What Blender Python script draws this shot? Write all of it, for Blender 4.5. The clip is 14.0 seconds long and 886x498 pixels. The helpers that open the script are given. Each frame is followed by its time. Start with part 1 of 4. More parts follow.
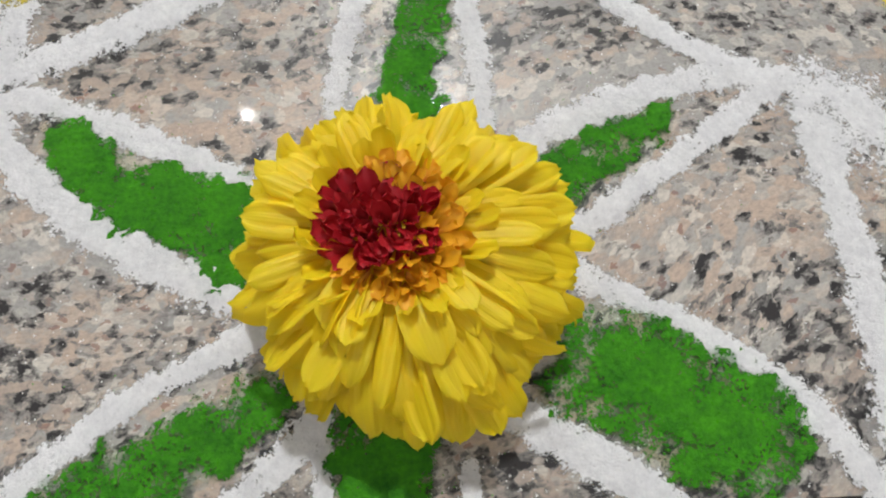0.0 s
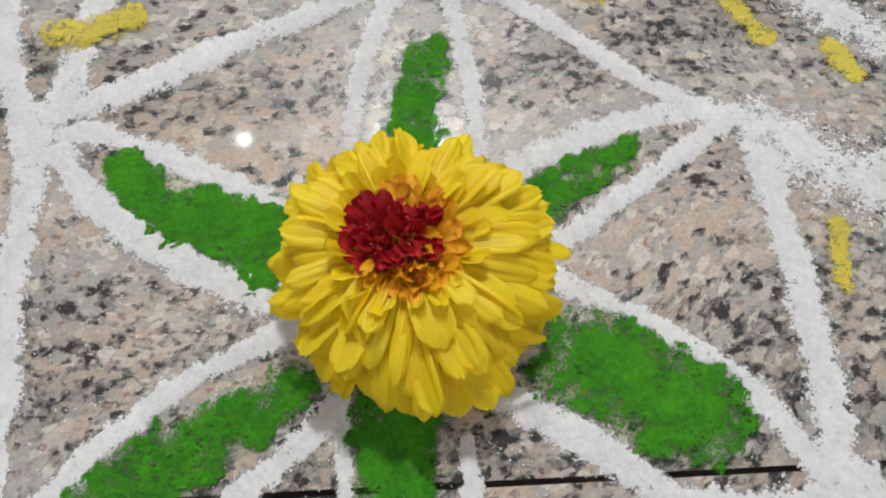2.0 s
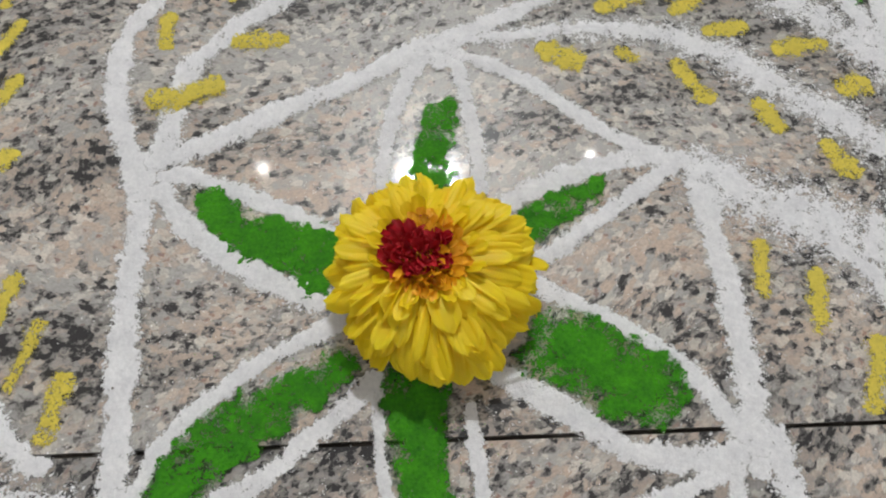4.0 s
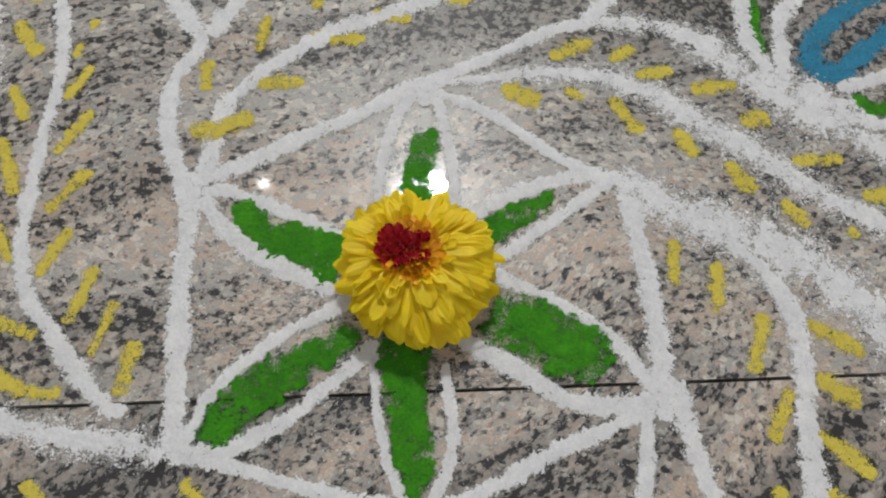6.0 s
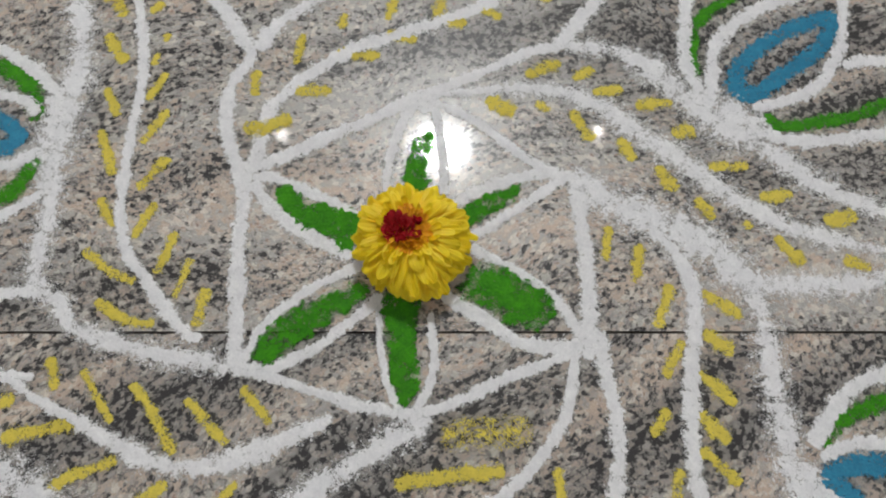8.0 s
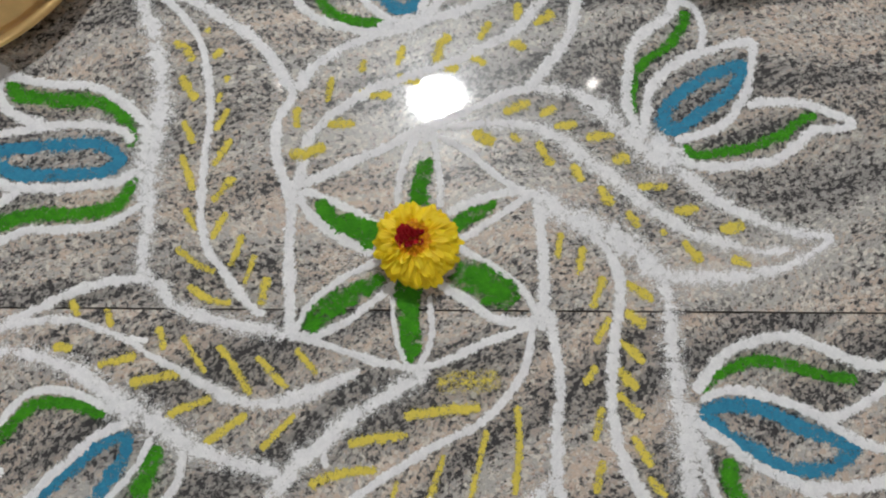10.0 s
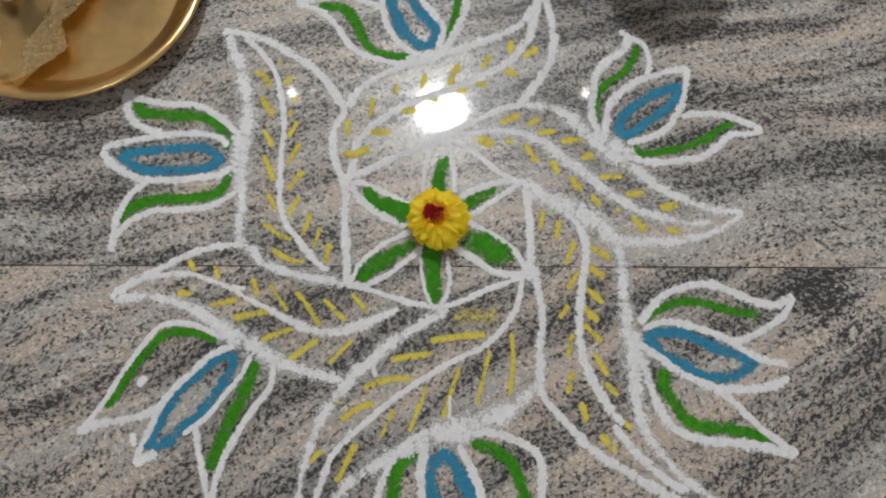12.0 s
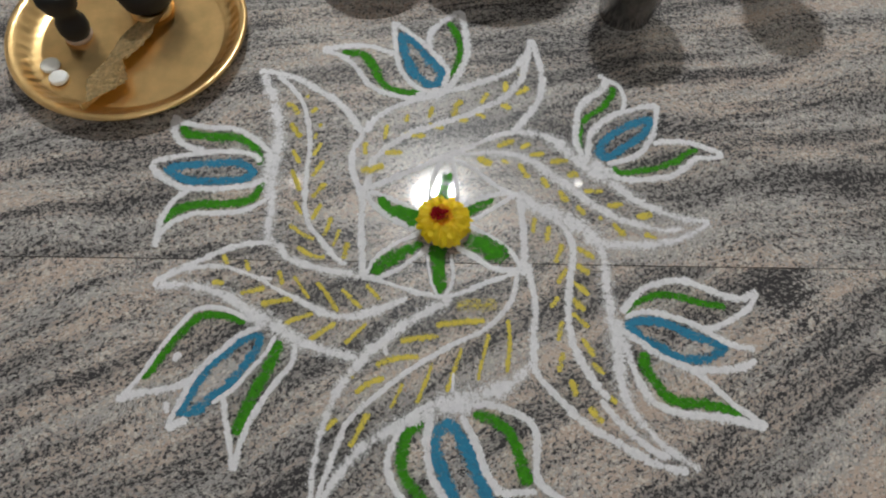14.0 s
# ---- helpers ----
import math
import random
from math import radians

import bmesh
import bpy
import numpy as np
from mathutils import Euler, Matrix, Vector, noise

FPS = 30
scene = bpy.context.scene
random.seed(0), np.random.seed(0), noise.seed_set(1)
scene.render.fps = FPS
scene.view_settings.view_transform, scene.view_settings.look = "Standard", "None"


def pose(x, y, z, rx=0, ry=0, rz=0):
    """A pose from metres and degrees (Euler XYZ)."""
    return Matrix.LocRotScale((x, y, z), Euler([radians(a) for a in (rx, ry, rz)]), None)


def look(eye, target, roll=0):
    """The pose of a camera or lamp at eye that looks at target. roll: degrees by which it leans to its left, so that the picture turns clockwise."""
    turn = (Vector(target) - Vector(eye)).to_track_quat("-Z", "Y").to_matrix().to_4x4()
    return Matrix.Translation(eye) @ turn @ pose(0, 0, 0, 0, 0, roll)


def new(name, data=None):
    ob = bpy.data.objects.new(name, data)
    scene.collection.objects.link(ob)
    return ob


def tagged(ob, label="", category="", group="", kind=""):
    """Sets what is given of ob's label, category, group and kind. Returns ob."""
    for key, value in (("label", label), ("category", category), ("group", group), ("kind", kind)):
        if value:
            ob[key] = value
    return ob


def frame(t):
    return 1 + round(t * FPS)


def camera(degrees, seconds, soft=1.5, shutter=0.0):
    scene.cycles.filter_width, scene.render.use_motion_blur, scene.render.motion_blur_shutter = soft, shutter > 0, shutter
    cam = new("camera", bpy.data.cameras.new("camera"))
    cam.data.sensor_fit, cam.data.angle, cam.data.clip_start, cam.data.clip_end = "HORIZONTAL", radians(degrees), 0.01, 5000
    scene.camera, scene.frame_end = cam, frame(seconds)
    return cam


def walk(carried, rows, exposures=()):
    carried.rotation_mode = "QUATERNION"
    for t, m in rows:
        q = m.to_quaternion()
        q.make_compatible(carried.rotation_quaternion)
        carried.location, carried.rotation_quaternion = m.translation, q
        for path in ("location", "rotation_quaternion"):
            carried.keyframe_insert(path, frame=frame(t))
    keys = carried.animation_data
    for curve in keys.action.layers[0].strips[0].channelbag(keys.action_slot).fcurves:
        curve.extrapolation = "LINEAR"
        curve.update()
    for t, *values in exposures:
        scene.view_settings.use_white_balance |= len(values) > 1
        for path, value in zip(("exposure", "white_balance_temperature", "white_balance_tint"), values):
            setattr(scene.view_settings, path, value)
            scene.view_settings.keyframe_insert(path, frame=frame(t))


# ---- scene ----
cam = camera(67.11, 14.0, soft=2.0)
scene.cycles.transparent_max_bounces = 48
PATH = [
    (0, (0.00772, -0.03381, 0.11439), (0.01333, 0.00755, 0.0), 5.27),
    (0.5, (0.00619, -0.03673, 0.11892), (0.01322, 0.00809, 0.0), 6.50),
    (1, (0.00581, -0.03835, 0.12531), (0.01328, 0.00963, 0.0), 6.38),
    (1.5, (0.00797, -0.04058, 0.13064), (0.01599, 0.01076, 0.0), 6.24),
    (2, (0.00526, -0.04374, 0.13367), (0.01325, 0.00983, 0.0), 6.00),
    (2.5, (0.00382, -0.04434, 0.13958), (0.01274, 0.01233, 0.0), 6.61),
    (3, (0.00551, -0.04889, 0.14896), (0.01563, 0.01513, 0.0), 6.50),
    (3.2, (0.00427, -0.05140, 0.15416), (0.01327, 0.01639, 0.0), 5.28),
    (5.3, (0.00337, -0.07858, 0.20516), (0.01063, 0.01603, 0.0), 2.19),
    (5.5, (0.00390, -0.07966, 0.21070), (0.01267, 0.02120, 0.0), 2.53),
    (6, (0.00744, -0.09126, 0.22008), (0.01696, 0.01375, 0.0), 2.95),
    (6.5, (0.00968, -0.09670, 0.22682), (0.01862, 0.01137, 0.0), 3.47),
    (7, (0.00816, -0.10316, 0.24603), (0.01589, 0.00765, 0.0), 3.15),
    (7.5, (0.01609, -0.10770, 0.26870), (0.02598, 0.00887, 0.0), 3.84),
    (7.7, (0.01617, -0.11211, 0.28019), (0.02190, 0.00464, 0.0), 2.31),
    (9.8, (0.01202, -0.11904, 0.40924), (0.02141, 0.00398, 0.0), 5.00),
    (10, (0.01397, -0.12122, 0.42016), (0.02427, 0.00243, 0.0), 5.05),
    (10.5, (0.01455, -0.13934, 0.45225), (0.02267, -0.00521, 0.0), 3.87),
    (11, (0.00330, -0.15442, 0.49564), (0.01112, -0.00733, 0.0), 3.97),
    (11.5, (0.00273, -0.17249, 0.53308), (0.01135, -0.01229, 0.0), 3.57),
    (12, (-0.00189, -0.19630, 0.56693), (0.01169, -0.02241, 0.0), 4.47),
    (12.5, (-0.01001, -0.22173, 0.60315), (0.00691, -0.02742, 0.0), 4.68),
    (13, (-0.01661, -0.24332, 0.63743), (0.01303, -0.02122, 0.0), 5.56),
    (13.5, (-0.02417, -0.27729, 0.64910), (0.00741, -0.02170, 0.0), 7.15),
    (14, (-0.01290, -0.31645, 0.60595), (0.00737, -0.02314, 0.0), 4.47),
]
EXPOSURES = [(0.0, 1.10), (2.0, 1.08), (3.0, 1.02), (6.5, 0.79), (10.5, 0.87), (11.5, 0.82), (13.0, 0.65), (13.5, 0.66), (14.0, 0.58)]
walk(cam, [(t, look(eye, target, roll)) for t, eye, target, roll in PATH], EXPOSURES)

# world and lights
world = bpy.data.worlds.new("room_air")
scene.world = world
world.use_nodes = True
world.node_tree.nodes["Background"].inputs["Color"].default_value = (0.75, 0.85, 1.0, 1)
world.node_tree.nodes["Background"].inputs["Strength"].default_value = 0.1

CEILING = 2.5
MAIN_LAMP = (0.058, 1.485)
# first two are known from their floor reflections; the two at y -1.2 are added
SPOTS = [(-0.70, 1.57), (0.82, 1.59), (-0.70, -1.2), (0.82, -1.2)]
MAIN_POWER, SPOT_POWER = 78.0, 68.0


# ---------------------------------------------------------------- materials
def material(name):
    m = bpy.data.materials.new(name)
    m.use_nodes = True
    n = m.node_tree.nodes
    return m, n, m.node_tree.links, n["Principled BSDF"]


def ramp(n, links, fac, stops):
    r = n.new("ShaderNodeValToRGB")
    while len(r.color_ramp.elements) < len(stops):
        r.color_ramp.elements.new(0.5)
    for e, (p, c) in zip(r.color_ramp.elements, stops):
        e.position, e.color = p, (*c, 1) if len(c) == 3 else c
    links.new(fac, r.inputs[0])
    return r.outputs[0]


def noise_tex(n, links, vec, scale, detail=3.0, rough=0.55, distort=0.0):
    t = n.new("ShaderNodeTexNoise")
    t.inputs["Scale"].default_value, t.inputs["Detail"].default_value = scale, detail
    t.inputs["Roughness"].default_value, t.inputs["Distortion"].default_value = rough, distort
    if vec is not None:
        links.new(vec, t.inputs["Vector"])
    return t.outputs["Fac"]


def mixed(n, links, fac, a, b, mode="MIX"):
    x = n.new("ShaderNodeMix")
    x.data_type, x.blend_type = "RGBA", mode
    for v, s in ((fac, x.inputs[0]), (a, x.inputs[6]), (b, x.inputs[7])):
        if isinstance(v, (int, float)):
            s.default_value = v
        elif isinstance(v, tuple):
            s.default_value = (*v, 1)
        else:
            links.new(v, s)
    return x.outputs[2]


def maths(n, links, op, a, b=0.0, clamp=False):
    x = n.new("ShaderNodeMath")
    x.operation, x.use_clamp = op, clamp
    for v, s in ((a, x.inputs[0]), (b, x.inputs[1])):
        if isinstance(v, (int, float)):
            s.default_value = v
        else:
            links.new(v, s)
    return x.outputs[0]


def bumped(n, links, bsdf, height, distance, strength=1.0):
    b = n.new("ShaderNodeBump")
    b.inputs["Distance"].default_value, b.inputs["Strength"].default_value = distance, strength
    links.new(height, b.inputs["Height"])
    links.new(b.outputs[0], bsdf.inputs["Normal"])


def plain(name, color, rough=0.5, metal=0.0, vary=0.15, scale=60.0, bump=0.0):
    m, n, links, p = material(name)
    pos = n.new("ShaderNodeNewGeometry").outputs["Position"]
    f = noise_tex(n, links, pos, scale, 4)
    lo = tuple(c * (1 - vary) for c in color)
    hi = tuple(min(1, c * (1 + vary)) for c in color)
    links.new(ramp(n, links, f, [(0.3, lo), (0.7, hi)]), p.inputs["Base Color"])
    p.inputs["Roughness"].default_value, p.inputs["Metallic"].default_value = rough, metal
    if bump:
        bumped(n, links, p, f, bump)
    return m


def granite(name, turn, shift, patch, mica, blush):
    """Polished granite: pale feldspar, pink and dark grains drawn out along veins."""
    m, n, links, p = material(name)
    pos = n.new("ShaderNodeNewGeometry").outputs["Position"]
    # the veins wander slowly
    warp = n.new("ShaderNodeTexNoise")
    warp.inputs["Scale"].default_value, warp.inputs["Detail"].default_value = 5.0, 2.0
    links.new(pos, warp.inputs["Vector"])
    off = n.new("ShaderNodeVectorMath")
    off.operation = "MULTIPLY_ADD"
    links.new(warp.outputs["Color"], off.inputs[0])
    off.inputs[1].default_value, off.inputs[2].default_value = (0.05, 0.06, 0.0), (shift, shift * 0.7, 0.0)
    add = n.new("ShaderNodeVectorMath")
    links.new(pos, add.inputs[0])
    links.new(off.outputs[0], add.inputs[1])
    def stretched(along, across):
        g = n.new("ShaderNodeMapping")
        g.vector_type = "TEXTURE"
        g.inputs["Rotation"].default_value = (0, 0, radians(turn))
        g.inputs["Scale"].default_value = (along, across, 1.0)
        links.new(add.outputs[0], g.inputs["Vector"])
        return g.outputs[0]
    grain_vec, vein_vec = stretched(1.2, 1.0), stretched(7.5, 1.0)
    vein = noise_tex(n, links, vein_vec, 30.0, 6, 0.66)
    band = noise_tex(n, links, stretched(3.5, 1.0), 9.0, 3, 0.5)
    streak = noise_tex(n, links, stretched(4.0, 1.0), 120.0, 3, 0.6)
    pink = noise_tex(n, links, stretched(7.0, 1.0), 24.0, 4, 0.58)
    jitter = n.new("ShaderNodeTexNoise")
    jitter.inputs["Scale"].default_value, jitter.inputs["Detail"].default_value = 700.0, 2.0
    links.new(grain_vec, jitter.inputs["Vector"])
    jog = n.new("ShaderNodeVectorMath")
    jog.operation = "MULTIPLY_ADD"
    links.new(jitter.outputs["Color"], jog.inputs[0])
    jog.inputs[1].default_value = (0.0022, 0.0022, 0.0)
    links.new(grain_vec, jog.inputs[2])
    def crystals(scale):
        cell = n.new("ShaderNodeTexVoronoi")
        cell.feature = "SMOOTH_F1"
        cell.inputs["Scale"].default_value, cell.inputs["Smoothness"].default_value = scale, 0.30
        links.new(jog.outputs[0], cell.inputs["Vector"])
        split = n.new("ShaderNodeSeparateColor")
        links.new(cell.outputs["Color"], split.inputs[0])
        return split.outputs
    big, small = crystals(450.0), crystals(880.0)
    blot = noise_tex(n, links, grain_vec, 230.0, 5, 0.70, 0.3)
    fine = noise_tex(n, links, grain_vec, 1100.0, 3, 0.65)

    def pull(value, weight):
        return maths(n, links, "MULTIPLY", maths(n, links, "SUBTRACT", value, 0.5), weight)

    def total(first, *rest):
        for r in rest:
            first = maths(n, links, "ADD", first, r)
        return first
    # pale crystals: grey, blush and cream, told apart crystal by crystal
    rosy = total(pink, pull(big[0], 0.26), pull(small[1], 0.10))
    pale = mixed(n, links, ramp(n, links, rosy, [(blush, (0, 0, 0)), (blush + 0.16, (1, 1, 1))]), GRANITE_GREY, GRANITE_PINK)
    cream = ramp(n, links, big[1], [(0.55, (0, 0, 0)), (0.95, (0.85,) * 3)])
    pale = mixed(n, links, cream, pale, GRANITE_PALE)
    rust = maths(n, links, "MULTIPLY", maths(n, links, "GREATER_THAN", small[2], 0.975), 0.6)
    pale = mixed(n, links, rust, pale, (0.25, 0.10, 0.07))
    mid = mixed(n, links, ramp(n, links, fine, [(0.38, (0, 0, 0)), (0.64, (0.34,) * 3)]), pale, (0.15, 0.145, 0.145))

    # dark crystals crowd where a dark vein runs
    near = n.new("ShaderNodeVectorMath")
    near.operation = "DISTANCE"
    links.new(pos, near.inputs[0])
    near.inputs[1].default_value = (*patch, 0.0)
    cluster = maths(n, links, "SUBTRACT", 1.0, maths(n, links, "DIVIDE", near.outputs["Value"], 0.05), True)
    # the veins themselves: soft grey drifts in the ground tone
    drift = total(vein, pull(band, 0.55))
    mid = mixed(n, links, ramp(n, links, drift, [(0.44, (0, 0, 0)), (0.62, (0.72,) * 3)]), mid, (0.185, 0.178, 0.176))
    dark = total(blot, pull(vein, 1.10), pull(band, 0.42), pull(streak, 0.24), pull(big[2], 0.28), pull(small[0], 0.22),
                 maths(n, links, "MULTIPLY", cluster, 0.27), mica)
    grey = mixed(n, links, ramp(n, links, dark, [(0.45, (0, 0, 0)), (0.57, (1, 1, 1))]), mid, (0.20, 0.188, 0.182))
    col = mixed(n, links, ramp(n, links, dark, [(0.575, (0, 0, 0)), (0.675, (1, 1, 1))]), grey, (0.036, 0.034, 0.036))
    links.new(col, p.inputs["Base Color"])
    links.new(ramp(n, links, fine, [(0.3, (0.26,) * 3), (0.7, (0.34,) * 3)]), p.inputs["Roughness"])
    p.inputs["IOR"].default_value, p.inputs["Specular IOR Level"].default_value = 1.5, 0.2
    p.inputs["Coat Weight"].default_value, p.inputs["Coat Roughness"].default_value = 0.9, 0.06
    bumped(n, links, p, noise_tex(n, links, pos, 45.0, 3), 0.0002, 0.42)
    return m


GRANITE_GREY, GRANITE_PINK, GRANITE_PALE = (0.42, 0.402, 0.39), (0.55, 0.43, 0.355), (0.72, 0.67, 0.61)


def powder(name, thick, thin, cell=2300.0, sparkle=0.93, rough=0.95, film=0.22):
    """Loose powder: grains thin out where the layer's cover falls off."""
    m, n, links, p = material(name)
    pos = n.new("ShaderNodeNewGeometry").outputs["Position"]
    cover = n.new("ShaderNodeAttribute")
    cover.attribute_name = "cover"
    vor = n.new("ShaderNodeTexVoronoi")
    vor.inputs["Scale"].default_value = cell
    links.new(pos, vor.inputs["Vector"])
    rnd = n.new("ShaderNodeSeparateColor")
    links.new(vor.outputs["Color"], rnd.inputs[0])
    clump = noise_tex(n, links, pos, 620.0, 5, 0.75)
    drift = noise_tex(n, links, pos, 210.0, 3, 0.6)
    gate = maths(n, links, "ADD", maths(n, links, "MULTIPLY", rnd.outputs[0], 0.36),
                 maths(n, links, "MULTIPLY", ramp(n, links, clump, [(0.28, (0, 0, 0)), (0.72, (1, 1, 1))]), 0.40))
    gate = maths(n, links, "ADD", gate, maths(n, links, "MULTIPLY", ramp(n, links, drift, [(0.3, (0, 0, 0)), (0.7, (1, 1, 1))]), 0.30))
    diff = maths(n, links, "MULTIPLY", maths(n, links, "SUBTRACT", cover.outputs["Fac"], gate), 5.5)
    film_cover = maths(n, links, "MULTIPLY", maths(n, links, "SUBTRACT", cover.outputs["Fac"], 0.25, True), film)
    alpha = maths(n, links, "MAXIMUM", maths(n, links, "ADD", diff, 0.5, True), film_cover)
    links.new(alpha, p.inputs["Alpha"])
    tone = maths(n, links, "ADD", maths(n, links, "MULTIPLY", noise_tex(n, links, pos, 900.0, 3, 0.7), 0.55), maths(n, links, "MULTIPLY", noise_tex(n, links, pos, 150.0, 3, 0.6), 0.45))
    c = mixed(n, links, ramp(n, links, tone, [(0.36, (0, 0, 0)), (0.64, (1, 1, 1))]), thin, thick)
    links.new(c, p.inputs["Base Color"])
    glint = maths(n, links, "GREATER_THAN", rnd.outputs[1], sparkle)
    r = n.new("ShaderNodeMapRange")
    r.inputs["To Min"].default_value, r.inputs["To Max"].default_value = rough, 0.22
    links.new(glint, r.inputs["Value"])
    links.new(r.outputs[0], p.inputs["Roughness"])
    p.inputs["Specular IOR Level"].default_value = 0.35
    h = maths(n, links, "ADD", maths(n, links, "MULTIPLY", clump, 1.0), maths(n, links, "MULTIPLY", rnd.outputs[2], 0.4))
    bumped(n, links, p, h, 0.0008, 0.9)
    return m


POWDER_WHITE = powder("white_powder", (0.88, 0.875, 0.895), (0.70, 0.695, 0.725))
POWDER_YELLOW = powder("yellow_powder", (0.76, 0.625, 0.10), (0.60, 0.49, 0.09))
POWDER_GREEN = powder("green_powder", (0.065, 0.335, 0.008), (0.020, 0.145, 0.006), sparkle=0.97, film=0.6)
POWDER_BLUE = powder("blue_powder", (0.04, 0.275, 0.45), (0.028, 0.18, 0.31))
GRANITE_FAR = granite("granite_upper_slab", 12.0, 0.31, (-0.62, 0.22), 0.008, 0.445)
GRANITE_NEAR = granite("granite_lower_slab", 29.0, 1.93, (0.352, -0.072), 0.005, 0.41)
GROUT = plain("dark_grout", (0.055, 0.045, 0.038), 0.9, vary=0.3, scale=300)
WALL_PAINT = plain("cream_wall_paint", (0.78, 0.75, 0.70), 0.8, scale=8, vary=0.05)
CEILING_PAINT = plain("white_ceiling_paint", (0.78, 0.78, 0.77), 0.85, scale=8, vary=0.04)
BRASS = plain("worn_brass", (0.80, 0.55, 0.25), 0.29, 1.0, vary=0.12, scale=45, bump=0.0002)
GILT = plain("gilded_leaf_metal", (0.64, 0.49, 0.26), 0.52, 0.5, vary=0.25, scale=220, bump=0.0012)
IRON = plain("blackened_metal", (0.008, 0.008, 0.010), 0.68, 0.0, vary=0.3, scale=120)
STEEL = plain("stainless_steel", (0.34, 0.33, 0.32), 0.2, 1.0, vary=0.06, scale=50)
COPPER = plain("dull_bronze", (0.10, 0.065, 0.04), 0.5, 0.3, vary=0.2, scale=60)
CAMPHOR = plain("white_camphor", (0.86, 0.86, 0.85), 0.6, vary=0.04, scale=300)
FRAME_PAINT = plain("white_lamp_frame", (0.7, 0.7, 0.7), 0.5, vary=0.03)


def petal_material(name, tip, base, bright, soft):
    m, n, links, p = material(name)
    uv = n.new("ShaderNodeAttribute")
    uv.attribute_name = "along"
    side = n.new("ShaderNodeAttribute")
    side.attribute_name = "aside"
    pos = n.new("ShaderNodeTexCoord").outputs["Object"]
    info = n.new("ShaderNodeObjectInfo").outputs["Random"]
    c = ramp(n, links, uv.outputs["Fac"], [(0.0, base), (0.45, tip), (1.0, tuple(min(1, x * 1.06) for x in tip))])
    blot = noise_tex(n, links, pos, 320.0, 3)
    c = mixed(n, links, maths(n, links, "MULTIPLY", blot, 0.35), c, tuple(x * k for x, k in zip(tip, (0.97, 0.88, 0.5))))
    c = mixed(n, links, maths(n, links, "MULTIPLY", info, 0.35), c, bright)
    links.new(c, p.inputs["Base Color"])
    p.inputs["Roughness"].default_value = 0.5
    p.inputs["Subsurface Weight"].default_value = soft * 0.3
    p.inputs["Subsurface Radius"].default_value = (1.0, 0.8, 0.12)
    p.inputs["Subsurface Scale"].default_value = 0.002
    wave = maths(n, links, "SINE", maths(n, links, "MULTIPLY", side.outputs["Fac"], 34.0))
    bumped(n, links, p, maths(n, links, "ADD", wave, maths(n, links, "MULTIPLY", blot, 1.5)), 0.00003, 0.35)
    # thin petals let light through
    thin = n.new("ShaderNodeBsdfTranslucent")
    links.new(c, thin.inputs["Color"])
    both = n.new("ShaderNodeMixShader")
    both.inputs["Fac"].default_value = soft * 0.42
    links.new(p.outputs["BSDF"], both.inputs[1])
    links.new(thin.outputs["BSDF"], both.inputs[2])
    sheet = [x for x in n if x.type == "OUTPUT_MATERIAL"][0]
    links.new(both.outputs["Shader"], sheet.inputs["Surface"])
    return m


PETAL = petal_material("yellow_petal", (1.0, 0.75, 0.015), (1.0, 0.63, 0.010), (1.0, 0.815, 0.045), 0.9)
FLORET = petal_material("crimson_floret", (0.44, 0.007, 0.020), (0.20, 0.002, 0.007), (0.56, 0.03, 0.03), 0.35)
ORANGE = petal_material("orange_floret", (0.88, 0.42, 0.012), (0.62, 0.16, 0.006), (0.9, 0.55, 0.02), 0.4)


def lamp_glow(name, color, strength):
    m, n, links, p = material(name)
    p.inputs["Base Color"].default_value = (0.8, 0.8, 0.8, 1)
    p.inputs["Emission Color"].default_value = (*color, 1)
    p.inputs["Emission Strength"].default_value = strength
    return m


# ---------------------------------------------------------------- builders
def part(name, bm, mat, parent=None, label="", smooth=True, mesh=None):
    if mesh is None:
        mesh = bpy.data.meshes.new(name)
        bm.to_mesh(mesh)
        bm.free()
        if smooth:
            mesh.polygons.foreach_set("use_smooth", [True] * len(mesh.polygons))
        if mat:
            mesh.materials.append(mat)
    ob = new(name, mesh)
    ob.parent = parent
    if label:
        ob["label"] = label
    return ob


def thing(name, x, y, z, label, category, group="", kind=""):
    e = new(name)
    e.empty_display_size = 0.02
    e.location = (x, y, z)
    return tagged(e, label, category, group, kind)


def box(w, d, h, cx=0.0, cy=0.0, cz=0.0, bevel=0.0):
    bm = bmesh.new()
    bmesh.ops.create_cube(bm, size=1.0, matrix=Matrix.Translation((cx, cy, cz)) @ Matrix.Diagonal((w, d, h, 1)))
    if bevel:
        bmesh.ops.bevel(bm, geom=bm.edges[:], offset=bevel, segments=2, affect="EDGES", profile=0.5)
    return bm


